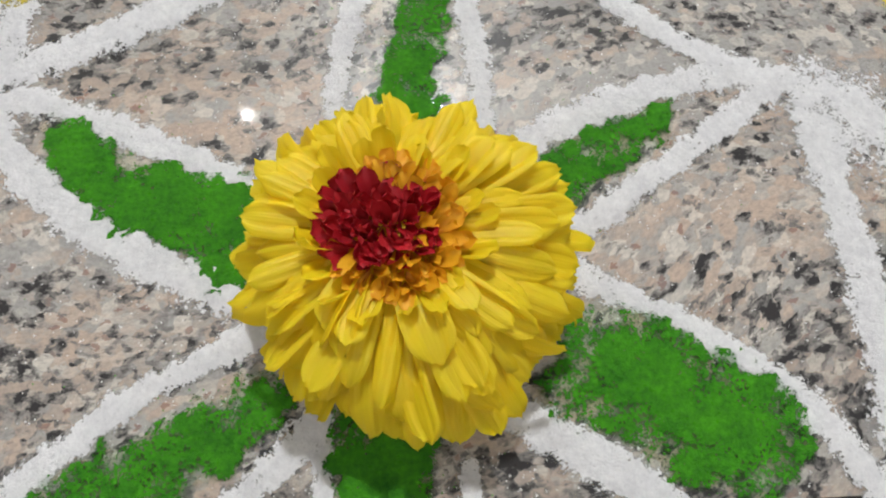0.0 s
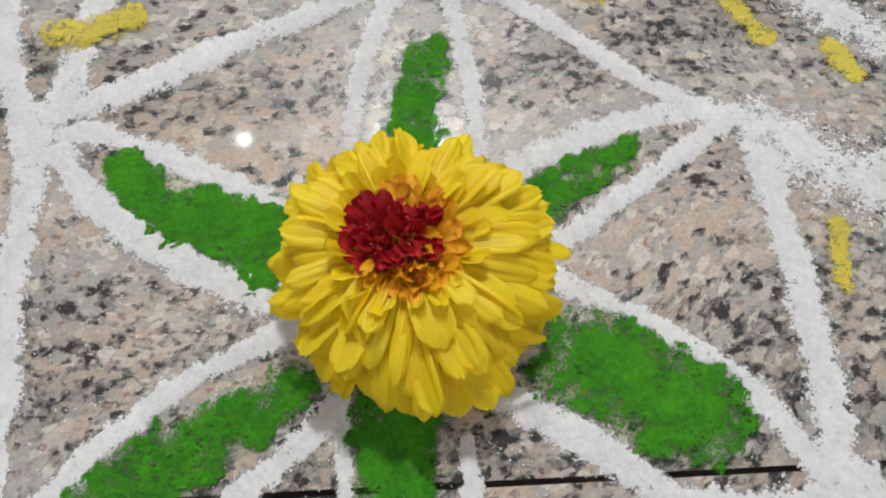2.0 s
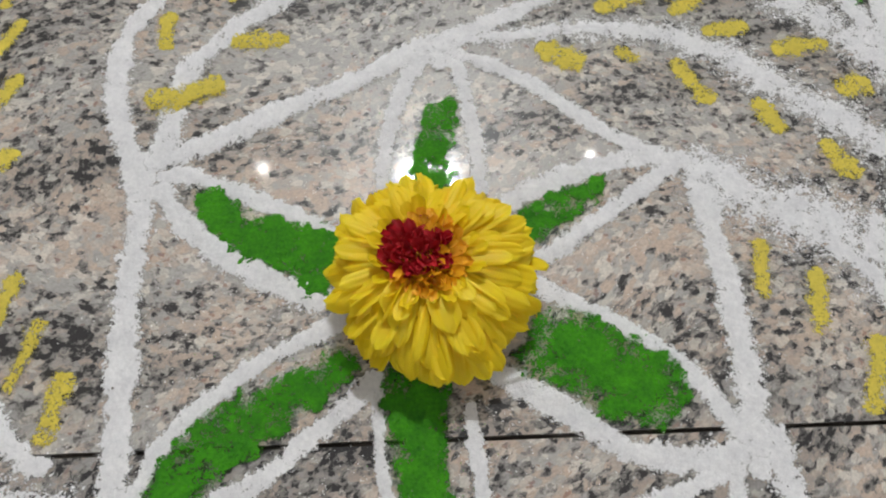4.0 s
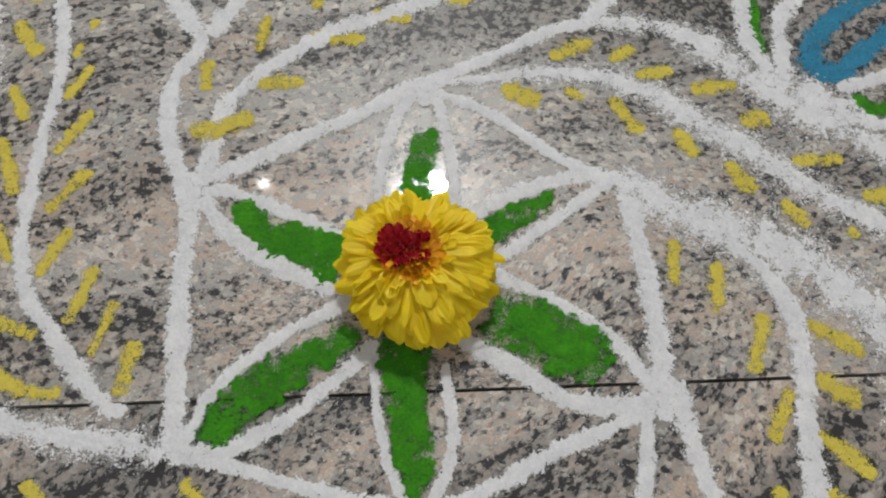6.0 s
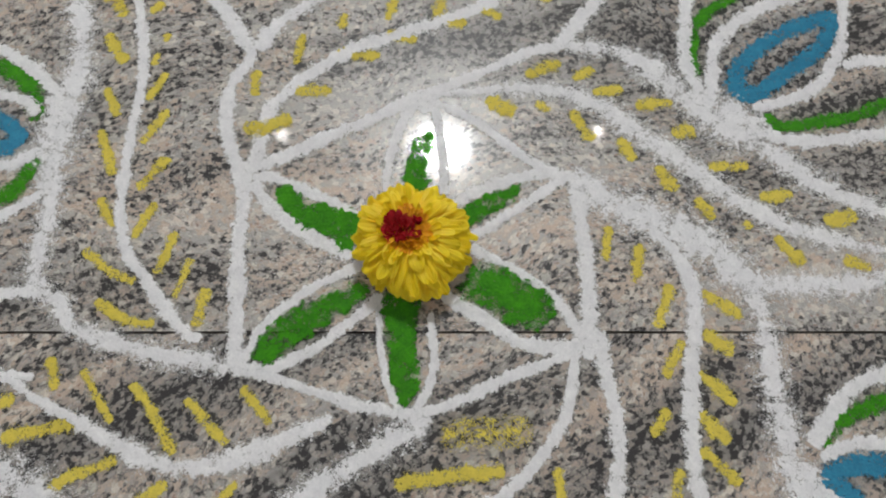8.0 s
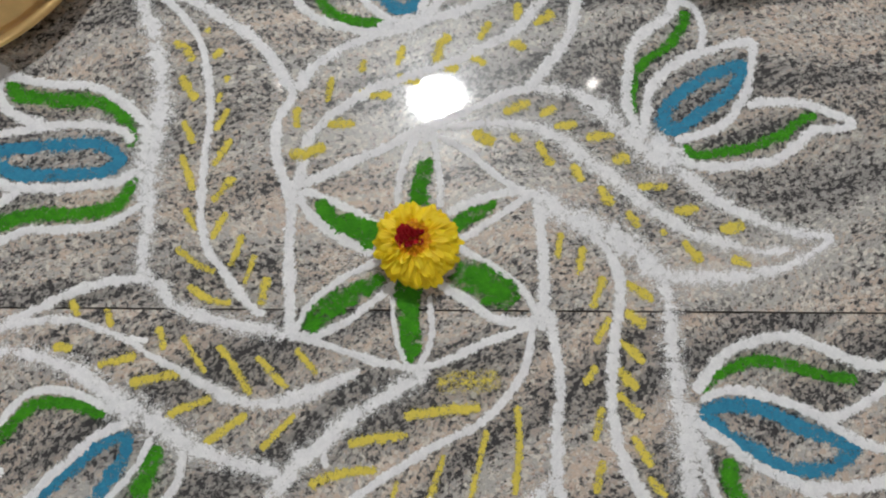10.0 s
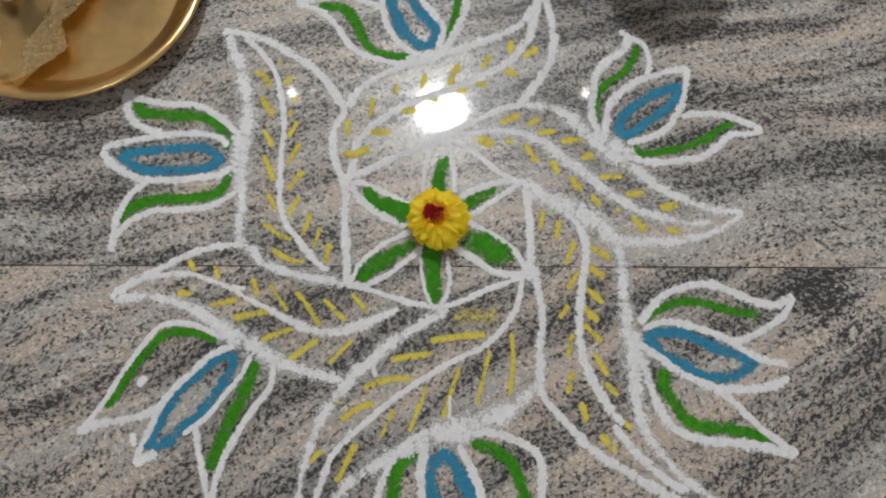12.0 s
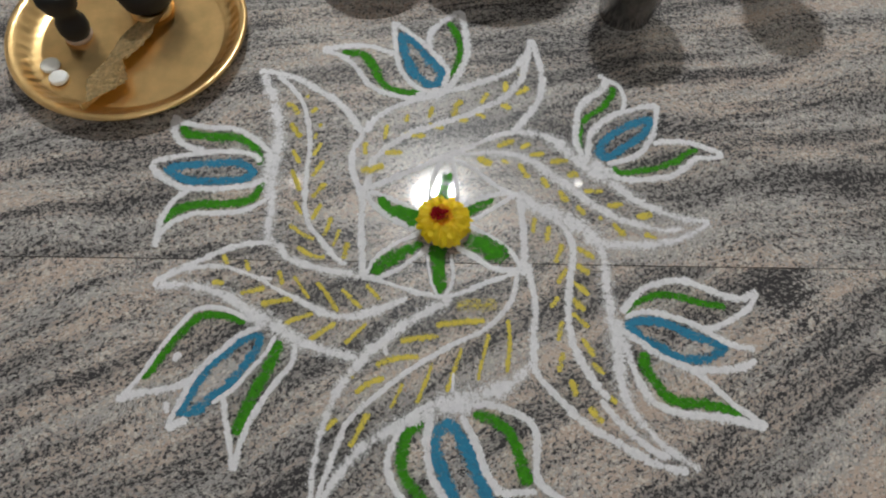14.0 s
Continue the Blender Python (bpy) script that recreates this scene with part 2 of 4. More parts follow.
def turned(profile, segments=64, ripple=None):
    """A body of revolution about z from (radius, height) pairs."""
    bm = bmesh.new()
    rings = []
    for r, z in profile:
        if r < 1e-6:
            rings.append([bm.verts.new((0, 0, z))])
        else:
            ring = []
            for i in range(segments):
                a = 2 * math.pi * i / segments
                k = ripple(r, z, a) if ripple else 1.0
                ring.append(bm.verts.new((r * k * math.cos(a), r * k * math.sin(a), z)))
            rings.append(ring)
    for a, b in zip(rings, rings[1:]):
        for i in range(segments):
            j = (i + 1) % segments
            if len(a) == 1 and len(b) > 1:
                bm.faces.new((a[0], b[i], b[j]))
            elif len(b) == 1 and len(a) > 1:
                bm.faces.new((a[i], b[0], a[j]))
            elif len(a) > 1:
                bm.faces.new((a[i], b[i], b[j], a[j]))
    bmesh.ops.recalc_face_normals(bm, faces=bm.faces[:])
    return bm


# ---------------------------------------------------------------- the room
JOINT_Y = -0.0385
floor = tagged(new("floor"), "polished grey and pink granite slab floor", "floor", kind="structure")
ROOM = 2.4
part("bedding", box(2 * ROOM, 2 * ROOM, 0.05, 0, 0, -0.0270), GROUT, floor, "dark joint filling", smooth=False)


def slab(x0, x1, y0, y1, mat):
    g = 0.0006
    bm = box(x1 - x0 - 2 * g, y1 - y0 - 2 * g, 0.02, (x0 + x1) / 2, (y0 + y1) / 2, -0.01)
    part("slab", bm, mat, floor, smooth=False)


for k, (y0, y1) in enumerate(((-2.4, -1.25), (-1.25, JOINT_Y), (JOINT_Y, 1.17), (1.17, 2.4))):
    for x0, x1 in ((-2.4, -0.85), (-0.85, 0.95), (0.95, 2.4)):
        slab(x0, x1, y0, y1, GRANITE_NEAR if k % 2 else GRANITE_FAR)

for name, w, d, cx, cy in (("wall_north", 2 * ROOM + 0.2, 0.1, 0, ROOM + 0.05), ("wall_south", 2 * ROOM + 0.2, 0.1, 0, -ROOM - 0.05),
                           ("wall_east", 0.1, 2 * ROOM, ROOM + 0.05, 0), ("wall_west", 0.1, 2 * ROOM, -ROOM - 0.05, 0)):
    tagged(part(name, box(w, d, CEILING, cx, cy, CEILING / 2), WALL_PAINT, smooth=False), "plain cream painted wall", "wall", kind="structure")
tagged(part("ceiling", box(2 * ROOM + 0.2, 2 * ROOM + 0.2, 0.1, 0, 0, CEILING + 0.05), CEILING_PAINT, smooth=False), "plain white ceiling", "ceiling", kind="structure")


def oval(profile, w, d):
    bm = turned(profile, 48)
    bmesh.ops.scale(bm, vec=(w, d, 1.0), verts=bm.verts[:])
    return bm


def ceiling_light(x, y, w, d, strength, color, label):
    t = thing("ceiling_light", x, y, CEILING - 0.024, label, "ceiling light", "ceiling lights")
    part("frame", oval([(0.0, 0.024), (0.55, 0.024), (0.56, 0.012), (0.54, 0.0), (0.505, 0.0), (0.5, 0.006), (0.0, 0.006)], w, d), FRAME_PAINT, t, "white frame")
    part("diffuser", oval([(0.0, 0.005), (0.495, 0.005), (0.495, -0.002), (0.44, -0.008), (0.0, -0.011)], w, d), lamp_glow("lamp_glow", color, strength), t, "glowing white diffuser")


ceiling_light(*MAIN_LAMP, 0.225, 0.175, MAIN_POWER * 3.75, (0.94, 0.968, 0.97), "oval white panel lamp glowing on the ceiling")
# added lamp, unseen to the south: lifts the flower's front and the shadows
ceiling_light(MAIN_LAMP[0], -1.55, 0.29, 0.20, MAIN_POWER * 0.5, (0.95, 0.965, 0.97), "unseen second panel lamp, added on the ceiling as fill")


def spot_light(x, y, strength):
    t = thing("spot_light", x, y, CEILING - 0.02, "small round white downlight, north pair reflected in floor, south pair added unseen", "ceiling light", "small downlights")
    part("ring", turned([(0.018, 0.018), (0.036, 0.02), (0.038, 0.008), (0.034, 0.0), (0.02, 0.002), (0.018, 0.018)], 32), FRAME_PAINT, t, "white ring")
    part("lens", turned([(0.0, 0.006), (0.017, 0.008), (0.017, 0.016), (0.0, 0.016)], 32), lamp_glow("spot_glow", (1.0, 0.96, 0.9), strength), t, "glowing lens")


# the unseen southern pair is lit like the reflected northern one
for x, y in SPOTS:
    spot_light(x, y, SPOT_POWER)


# ---------------------------------------------------------------- powder drawing
def drawing(name, x, y, label, group):
    return thing(name, x / 1000, y / 1000, 0, label, "floor drawing", group)


def smooth_path(points, step):
    """Even steps along a rounded line through the points."""
    p = [np.array(q, float) for q in points]
    closed = len(p) > 3 and np.allclose(p[0], p[-1])
    ext = [p[-2]] + p + [p[1]] if closed else [2 * p[0] - p[1]] + p + [2 * p[-1] - p[-2]]
    out = []
    for a, b, c, d in zip(ext, ext[1:], ext[2:], ext[3:]):
        m = max(2, int(np.linalg.norm(c - b) / step))
        for i in range(m):
            s = i / m
            out.append(0.5 * (2 * b + (c - a) * s + (2 * a - 5 * b + 4 * c - d) * s * s + (3 * b - a - 3 * c + d) * s ** 3))
    out.append(p[-1])
    return np.array(out), closed


def hash3(x, y, s):
    return noise.noise(Vector((x, y, s)))


def layer(name, mark, mat, verts, faces, cover):
    mesh = bpy.data.meshes.new(name)
    base = np.array(mark.location)
    mesh.from_pydata([tuple(np.array(v) / 1000 - base) for v in verts], [], faces)
    at = mesh.attributes.new("cover", "FLOAT", "POINT")
    at.data.foreach_set("value", cover)
    mesh.polygons.foreach_set("use_smooth", [True] * len(faces))
    mesh.materials.append(mat)
    return part(name, None, None, mark, mesh=mesh)


laid = [0]


def stroke(name, mark, mat, width, points, dust=0.5, lift=0.0):
    """A line of powder let fall along a path: a low ridge with ragged, dusty edges (millimetres)."""
    laid[0] += 1
    seed = laid[0] * 7.31
    white = mat == POWDER_WHITE
    path, closed = smooth_path(points, 0.8 if name in ("hexagon_edge", "petal_outline") else 1.0)
    n = len(path)
    tan = np.gradient(path, axis=0)
    tan /= np.linalg.norm(tan, axis=1)[:, None] + 1e-9
    side = np.stack([-tan[:, 1], tan[:, 0]], 1)
    length = np.concatenate([[0], np.cumsum(np.linalg.norm(np.diff(path, axis=0), axis=1))])
    widths = np.atleast_1d(np.array(width, float)) * (1.06 if mat in (POWDER_YELLOW, POWDER_BLUE) else 1.07 if mark.name.startswith("rangoli_lotus") and white else 1.0)
    halves = np.interp(length / length[-1], np.linspace(0, 1, len(widths)), widths) / 2
    spread = 1.65 + 0.75 * dust
    across = max(15, int(2 * halves.max() * spread / 0.85))
    verts, cover = [], []
    for i in range(n):
        x, y = path[i]
        half = halves[i]
        end = min(length[i], length[-1] - length[i]) if not closed else 99.0
        w = half * min(1.0, 0.55 + end / (1.6 * half + 0.5)) * (1 + 0.28 * hash3(x * 0.09, y * 0.09, seed) + 0.16 * hash3(x * 0.45, y * 0.45, seed + 3))
        tall = min(0.7, 0.10 * half * 2) * (1.0 if white else 0.45)
        bias = 0.25 * half * hash3(x * 0.05, y * 0.05, seed + 9)
        thin = 0.5 + 0.5 * hash3(x * 0.08, y * 0.08, seed + 5) + 0.35 * hash3(x * 0.3, y * 0.3, seed + 7)
        for j in range(across):
            u = 2 * j / (across - 1) - 1
            d = u * half * spread + bias
            q = path[i] + side[i] * d
            edge = abs(d - bias) / max(w, 0.2)
            rag = 0.36 * hash3(q[0] * 0.85, q[1] * 0.85, seed + 1) + 0.34 * hash3(q[0] * 0.33, q[1] * 0.33, seed + 2)
            core = max(0.0, min(1.0, (1.30 - edge - rag) / (0.52 + 0.34 * dust)))
            tail = max(0.0, 1 - edge / spread) * (0.26 + 0.2 * thin) * dust * 1.5
            fade = max(0.0, min(1.0, (1 - abs(u)) * 5))
            full = 1.06 if white else 0.94
            c = max(core * (full - 0.40 * dust * max(0.0, 1 - thin)), min(tail, 0.45)) * fade * min(1.0, 0.35 + end / 1.5)
            cover.append(c)
            verts.append((q[0], q[1], 0.08 + lift * core + tall * core * core * (0.75 + 0.45 * hash3(q[0] * 0.6, q[1] * 0.6, seed + 4)) + 0.015 * (laid[0] % 7)))
    faces = []
    for i in range(n - 1):
        for j in range(across - 1):
            a = i * across + j
            faces.append((a, a + across, a + across + 1, a + 1))
    return layer(name, mark, mat, verts, faces, cover)


def fill(name, mark, points, patchy=0.1):
    """A patch of green powder dabbed inside an outline."""
    laid[0] += 1
    seed = laid[0] * 5.17
    path, _ = smooth_path(points + [points[0]], 1.0)
    lo, hi = path.min(0) - 3, path.max(0) + 3
    step = 0.75
    nx, ny = int((hi[0] - lo[0]) / step) + 1, int((hi[1] - lo[1]) / step) + 1
    gx, gy = np.meshgrid(lo[0] + step * np.arange(nx), lo[1] + step * np.arange(ny), indexing="ij")
    a, b = path, np.roll(path, -1, 0)
    dist = np.full(gx.shape, 1e9)
    inside = np.zeros(gx.shape, bool)
    for p, q in zip(a, b):
        e = q - p
        l2 = e @ e + 1e-9
        s = np.clip(((gx - p[0]) * e[0] + (gy - p[1]) * e[1]) / l2, 0, 1)
        dist = np.minimum(dist, np.hypot(gx - p[0] - s * e[0], gy - p[1] - s * e[1]))
        if abs(q[1] - p[1]) > 1e-9:
            cross = (p[1] > gy) != (q[1] > gy)
            inside ^= cross & (gx < p[0] + (gy - p[1]) / (q[1] - p[1]) * e[0])
    sd = np.where(inside, dist, -dist)
    index, verts, cover = {}, [], []
    for i in range(nx):
        for j in range(ny):
            if sd[i, j] > -2.8:
                x, y = gx[i, j], gy[i, j]
                s = sd[i, j] + 2.6 * hash3(x * 0.33, y * 0.33, seed) + 1.2 * hash3(x * 0.95, y * 0.95, seed + 2)
                core = max(0.0, min(1.0, (s + 1.7) / 3.0))
                bare = 0.5 + 0.5 * hash3(x * 0.11, y * 0.11, seed + 6) + 0.25 * hash3(x * 0.3, y * 0.3, seed + 8)
                c = max(core * (0.14 + patchy + 0.75 * bare), 0.20 * max(0.0, 1 + sd[i, j] / 2.8)) if sd[i, j] > -2.6 else 0.0
                index[i, j] = len(verts)
                cover.append(c)
                verts.append((x, y, 0.16 + 0.60 * core * (0.5 + bare) + 0.08 * hash3(x * 0.9, y * 0.9, seed + 4)))
    faces = [(index[i, j], index[i + 1, j], index[i + 1, j + 1], index[i, j + 1]) for i in range(nx - 1) for j in range(ny - 1)
             if (i, j) in index and (i + 1, j) in index and (i + 1, j + 1) in index and (i, j + 1) in index]
    return layer(name, mark, POWDER_GREEN, verts, faces, cover)



mark = drawing("rangoli_star", 2, -2, "white powder hexagon holding a six-petalled star filled with green powder", "")
stroke("hexagon_edge", mark, POWDER_WHITE, 8.4, [(-76.7, 40.7), (-76.5, 22), (-76, 3.3), (-75.2, -14.3), (-73.7, -30.9), (-72.3, -46.5), (-72.2, -54.9)], 0.75)
stroke("hexagon_edge", mark, POWDER_WHITE, 6.0, [(-72.3, -54.3), (-54.7, -58.9), (-35.7, -65.6), (-17.1, -71.3), (6.6, -75.7)], 0.75)
stroke("hexagon_edge", mark, POWDER_WHITE, 6.0, [(6.6, -75.7), (25, -70.6), (44.2, -62.1), (64.1, -54.2), (82.6, -46.9)], 0.75)
stroke("hexagon_edge", mark, POWDER_WHITE, 9.5, [(89.6, 42.7), (89.3, 19.7), (90.1, -3.9), (89.9, -25.8), (88.3, -46.1)], 0.75)
stroke("hexagon_edge", mark, POWDER_WHITE, 7.4, [(-77.2, 44.1), (-60.3, 52.4), (-40.8, 63.1), (-18.2, 72.7), (0.6, 84.3), (10.2, 90.3)], 0.75)
stroke("hexagon_edge", mark, POWDER_WHITE, 6.6, [(12.6, 87.2), (31.5, 78.2), (47.5, 66.5), (62.7, 53.2), (79.9, 42.3), (88.8, 40.1)], 0.75)
stroke("petal_outline", mark, POWDER_WHITE, 7.2, [(-73.5, 40.7), (-61.3, 39.8), (-49.9, 35.3), (-36.3, 28.8), (-23, 21.3), (-12, 13.9)], 0.75)
stroke("petal_outline", mark, POWDER_WHITE, 7.9, [(-73.1, 38.1), (-64.1, 25.5), (-54.7, 16.9), (-43.5, 9.7), (-32.6, 3.5), (-20, 0.1)], 0.75)
stroke("petal_outline", mark, POWDER_WHITE, 6.6, [(8.9, 85.7), (1.8, 74), (-3.5, 59.9), (-6, 43.8), (-6.3, 31)], 0.75)
stroke("petal_outline", mark, POWDER_WHITE, 6.1, [(14.2, 85.7), (18.4, 76.8), (20.3, 62.5), (22.2, 46.1), (22.8, 30.6)], 0.75)
stroke("petal_outline", mark, POWDER_WHITE, 7.6, [(87.7, 40.6), (75.4, 42.9), (63.8, 40.9), (50, 37.9), (38.4, 32.9), (27, 26)], 0.75)
stroke("petal_outline", mark, POWDER_WHITE, 6.7, [(84.3, 40.7), (77, 37.1), (67.2, 30), (55.4, 22.2), (41.6, 12.7), (30.6, 8.6)], 0.75)
stroke("petal_outline", mark, POWDER_WHITE, 6.1, [(34.6, 3.8), (39.7, 0.3), (48.9, -4.4), (60.7, -11.7), (70.2, -19.5), (78.2, -28.7), (86.3, -42.1)], 0.75)
stroke("petal_outline", mark, POWDER_WHITE, 8.0, [(21.2, -19.2), (27, -24.2), (34.8, -28.9), (44.4, -35.6), (53.7, -41.8), (63.2, -44.9), (74.9, -45.8), (85.8, -45.4)], 0.75)
stroke("petal_outline", mark, POWDER_WHITE, 4.2, [(-8.1, -21.9), (-7.8, -36.2), (-6.6, -47.9), (-3.6, -61), (1.1, -71.8), (3.8, -74.9)], 0.75)
stroke("petal_outline", mark, POWDER_WHITE, 4.7, [(15.3, -28.5), (16.5, -42.6), (17.2, -52.2), (15.1, -63.2), (10.3, -72), (7.5, -75)], 0.75)
stroke("petal_outline", mark, POWDER_WHITE, 5.8, [(-11.6, -2.3), (-19.7, -6.6), (-29.7, -11.9), (-41.3, -18.5), (-52.4, -27.2), (-61.1, -36.1), (-65.7, -45.1), (-69.4, -52.2)], 0.75)
stroke("petal_outline", mark, POWDER_WHITE, 6.1, [(-6.1, -20.8), (-11, -25.4), (-18.7, -31.9), (-28.1, -39.7), (-37.2, -46.3), (-48, -51.7), (-57, -55.2), (-68.1, -55)], 0.75)
fill("petal_fill", mark, [(-59.7, 35.4), (-56.7, 38.2), (-53.3, 36.6), (-51.2, 32.5), (-42.7, 26.5), (-38.5, 28.4), (-32.9, 25.1), (-20.8, 21.3), (-11.9, 11.6), (-20.6, 4.7), (-25.2, 0.2), (-28.8, 1.6), (-32.8, 7.2), (-41.6, 12.5), (-46.2, 12.1), (-51.7, 18.8), (-57.2, 25.4), (-62.1, 31.2)], 0.24)
fill("petal_fill", mark, [(16.5, 67.6), (17.5, 61.7), (16.6, 51.6), (13.8, 44.0), (14.2, 33.2), (2.6, 33.4), (1.6, 42.0), (2.8, 50.4), (6.0, 60.4), (11.1, 65.4)], 0.14)
fill("petal_fill", mark, [(60, 36.8), (59.9, 32.7), (53.4, 25.2), (44.2, 19.1), (33, 14.5), (31.3, 23), (40.5, 30.4), (49.7, 33.6)], 0.26)
fill("petal_fill", mark, [(35.2, -5.3), (45.8, -3.2), (54.7, -9), (62.6, -13.5), (70.3, -19.1), (75.2, -25.5), (72.8, -31.7), (66, -37.7), (58.2, -36.5), (48.5, -33.3), (40.9, -28), (27.2, -20.4), (31.7, -13)], 0.08)
fill("petal_fill", mark, [(-6.1, -20.8), (9, -21.1), (9.8, -36.5), (9.6, -50.1), (10.8, -63.1), (6.6, -69.3), (3.1, -71.8), (0.2, -66.5), (-2.8, -51.8), (-5.3, -36.2)], 0.3)
fill("petal_fill", mark, [(-19.4, -13.6), (-13.2, -18.6), (-20.8, -27.8), (-30.3, -34.7), (-41.4, -41.4), (-50.2, -48.8), (-57.2, -53.4), (-62.1, -51.4), (-64, -46.7), (-60.7, -39), (-52.1, -30.3), (-42.8, -24.7), (-31.2, -19.8)], 0.2)
stroke("hexagon_edge", mark, POWDER_WHITE, (7.1, 9.5, 7.1), [(85.5, -34), (88, -44.1), (87.7, -51.8)], 0.75)
stroke("hexagon_edge", mark, POWDER_WHITE, (9.7, 12.6, 9.7), [(-77.9, 49.9), (-78, 42), (-76.7, 31.9)], 0.75)
stroke("hexagon_edge", mark, POWDER_WHITE, (5.5, 6.4, 5.5), [(1.1, -74.9), (7.5, -75.7), (13, -75.2)], 0.75)
stroke("hexagon_edge", mark, POWDER_WHITE, (7.8, 11.0, 7.8), [(4.1, 85.8), (11.4, 88.7), (18.6, 86.3)], 0.75)
stroke("hexagon_edge", mark, POWDER_WHITE, (8.0, 9.8, 7.6), [(-70.8, -46.5), (-71.7, -53), (-65.2, -55.9)], 0.75)
stroke("hexagon_edge", mark, POWDER_WHITE, (7.1, 8.3, 7.1), [(9.7, 88.7), (11.6, 82.7), (12.9, 77.4)], 0.75)

mark = drawing("rangoli_leaf", -133, 67, "long white powder leaf with yellow dashes beside the brass plate", "leaves round the star")
stroke("outline", mark, POWDER_WHITE, (10.8, 17.2, 16.1, 18.2, 14.0, 10.8, 9.7, 9.7, 9.7), [(-197, 196), (-182, 159), (-174, 132), (-171, 106), (-172, 75), (-172, 45), (-170, 17), (-170, -7), (-166, -18), (-156, -24), (-149, -34), (-133, -42), (-111, -48), (-85, -52), (-74, -56)], 1.3)
stroke("outline", mark, POWDER_WHITE, 10.6, [(-203, 196), (-194, 199), (-159, 189), (-134, 175), (-116, 162), (-98, 143), (-82, 119)], 1.01)
stroke("outline", mark, POWDER_WHITE, 8.6, [(-82, 121), (-82, 109), (-89, 96), (-90, 77), (-87, 59), (-81, 46), (-78, 35)], 0.89)
stroke("midrib", mark, POWDER_WHITE, 6.7, [(-181, 192), (-168, 181), (-157, 168), (-148, 154), (-142, 133), (-137, 107), (-137, 76), (-137, 51), (-136, 27), (-130, 3), (-120, -10), (-108, -26), (-97, -37), (-88, -42)], 0.77)
stroke("dash", mark, POWDER_YELLOW, 7.3, [(-168, 155), (-159, 150), (-152, 139)], 0.95)
stroke("dash", mark, POWDER_YELLOW, 7.0, [(-160, 128), (-147, 108)], 0.95)
stroke("dash", mark, POWDER_YELLOW, 5.6, [(-155, 93), (-145, 75)], 0.95)
stroke("dash", mark, POWDER_YELLOW, 6.1, [(-153, 68), (-142, 41)], 0.95)
stroke("dash", mark, POWDER_YELLOW, 5.3, [(-147, 29), (-137, 13)], 0.95)
stroke("dash", mark, POWDER_YELLOW, 5.2, [(-149, 2), (-138, -7), (-122, -15)], 0.95)
stroke("dash", mark, POWDER_YELLOW, 6.2, [(-139, -23), (-125, -32), (-110, -35)], 0.95)
stroke("dash", mark, POWDER_YELLOW, 6.0, [(-144, 168), (-146, 162)], 0.95)
stroke("dash", mark, POWDER_YELLOW, 5.9, [(-133, 150), (-139, 141)], 0.95)
stroke("dash", mark, POWDER_YELLOW, 5.2, [(-127, 129), (-128, 122)], 0.95)
stroke("dash", mark, POWDER_YELLOW, 5.1, [(-131, 116), (-133, 107)], 0.95)
stroke("dash", mark, POWDER_YELLOW, 5.6, [(-124, 103), (-132, 85)], 0.95)
stroke("dash", mark, POWDER_YELLOW, 6.1, [(-120, 80), (-131, 59)], 0.95)
stroke("dash", mark, POWDER_YELLOW, 6.0, [(-116, 52), (-129, 33)], 0.95)
stroke("dash", mark, POWDER_YELLOW, 5.3, [(-119, 27), (-127, 7)], 0.95)
stroke("dash", mark, POWDER_YELLOW, 5.2, [(-107, 12), (-113, -11)], 0.95)
stroke("dash", mark, POWDER_YELLOW, 5.2, [(-98, -2), (-103, -23)], 0.95)
stroke("dash", mark, POWDER_YELLOW, 7.4, [(-89, -17), (-92, -37)], 0.95)

mark = drawing("rangoli_leaf", 19, 142, "curved white powder leaf with yellow dashes under the lamp glare", "leaves round the star")
stroke("outline", mark, POWDER_WHITE, 10.6, [(-78, 117), (-68, 135), (-47, 153), (-21, 164), (11, 175), (44, 188), (71, 199), (91, 213), (104, 234), (112, 257)], 1.01)
stroke("outline", mark, POWDER_WHITE, 10.4, [(112, 257), (118, 232), (122, 198), (116, 168), (101, 143), (84, 120)], 1.0025)
stroke("outline", mark, POWDER_WHITE, 7.6, [(-73, 45), (-46, 58), (-19, 72), (8, 87), (41, 103), (64, 115), (87, 122)], 0.8225)
stroke("midrib", mark, POWDER_WHITE, 10.1, [(-73, 43), (-71, 57), (-69, 75), (-62, 88), (-51, 101), (-27, 118), (-2, 129), (30, 142), (56, 156), (79, 172), (95, 192), (103, 216), (109, 239)], 0.98)
stroke("dash", mark, POWDER_YELLOW, 5.7, [(-77, 105), (-77, 88)], 0.95)
stroke("dash", mark, POWDER_YELLOW, 5.7, [(-54, 129), (-57, 108)], 0.95)
stroke("dash", mark, POWDER_YELLOW, 5.9, [(-32, 143), (-34, 131)], 0.95)
stroke("dash", mark, POWDER_YELLOW, 6.0, [(-4, 155), (-9, 138)], 0.95)
stroke("dash", mark, POWDER_YELLOW, 7.9, [(30, 164), (23, 157), (20, 143), (25, 138), (36, 137)], 0.95)
stroke("dash", mark, POWDER_YELLOW, 7.4, [(59, 176), (50, 160)], 0.95)
stroke("dash", mark, POWDER_YELLOW, 6.8, [(80, 193), (78, 177)], 0.95)
stroke("dash", mark, POWDER_YELLOW, 6.2, [(100, 211), (97, 198)], 0.95)
stroke("dash", mark, POWDER_YELLOW, 8.2, [(106, 185), (90, 174)], 0.95)
stroke("dash", mark, POWDER_YELLOW, 9.4, [(72, 159), (84, 153)], 0.95)
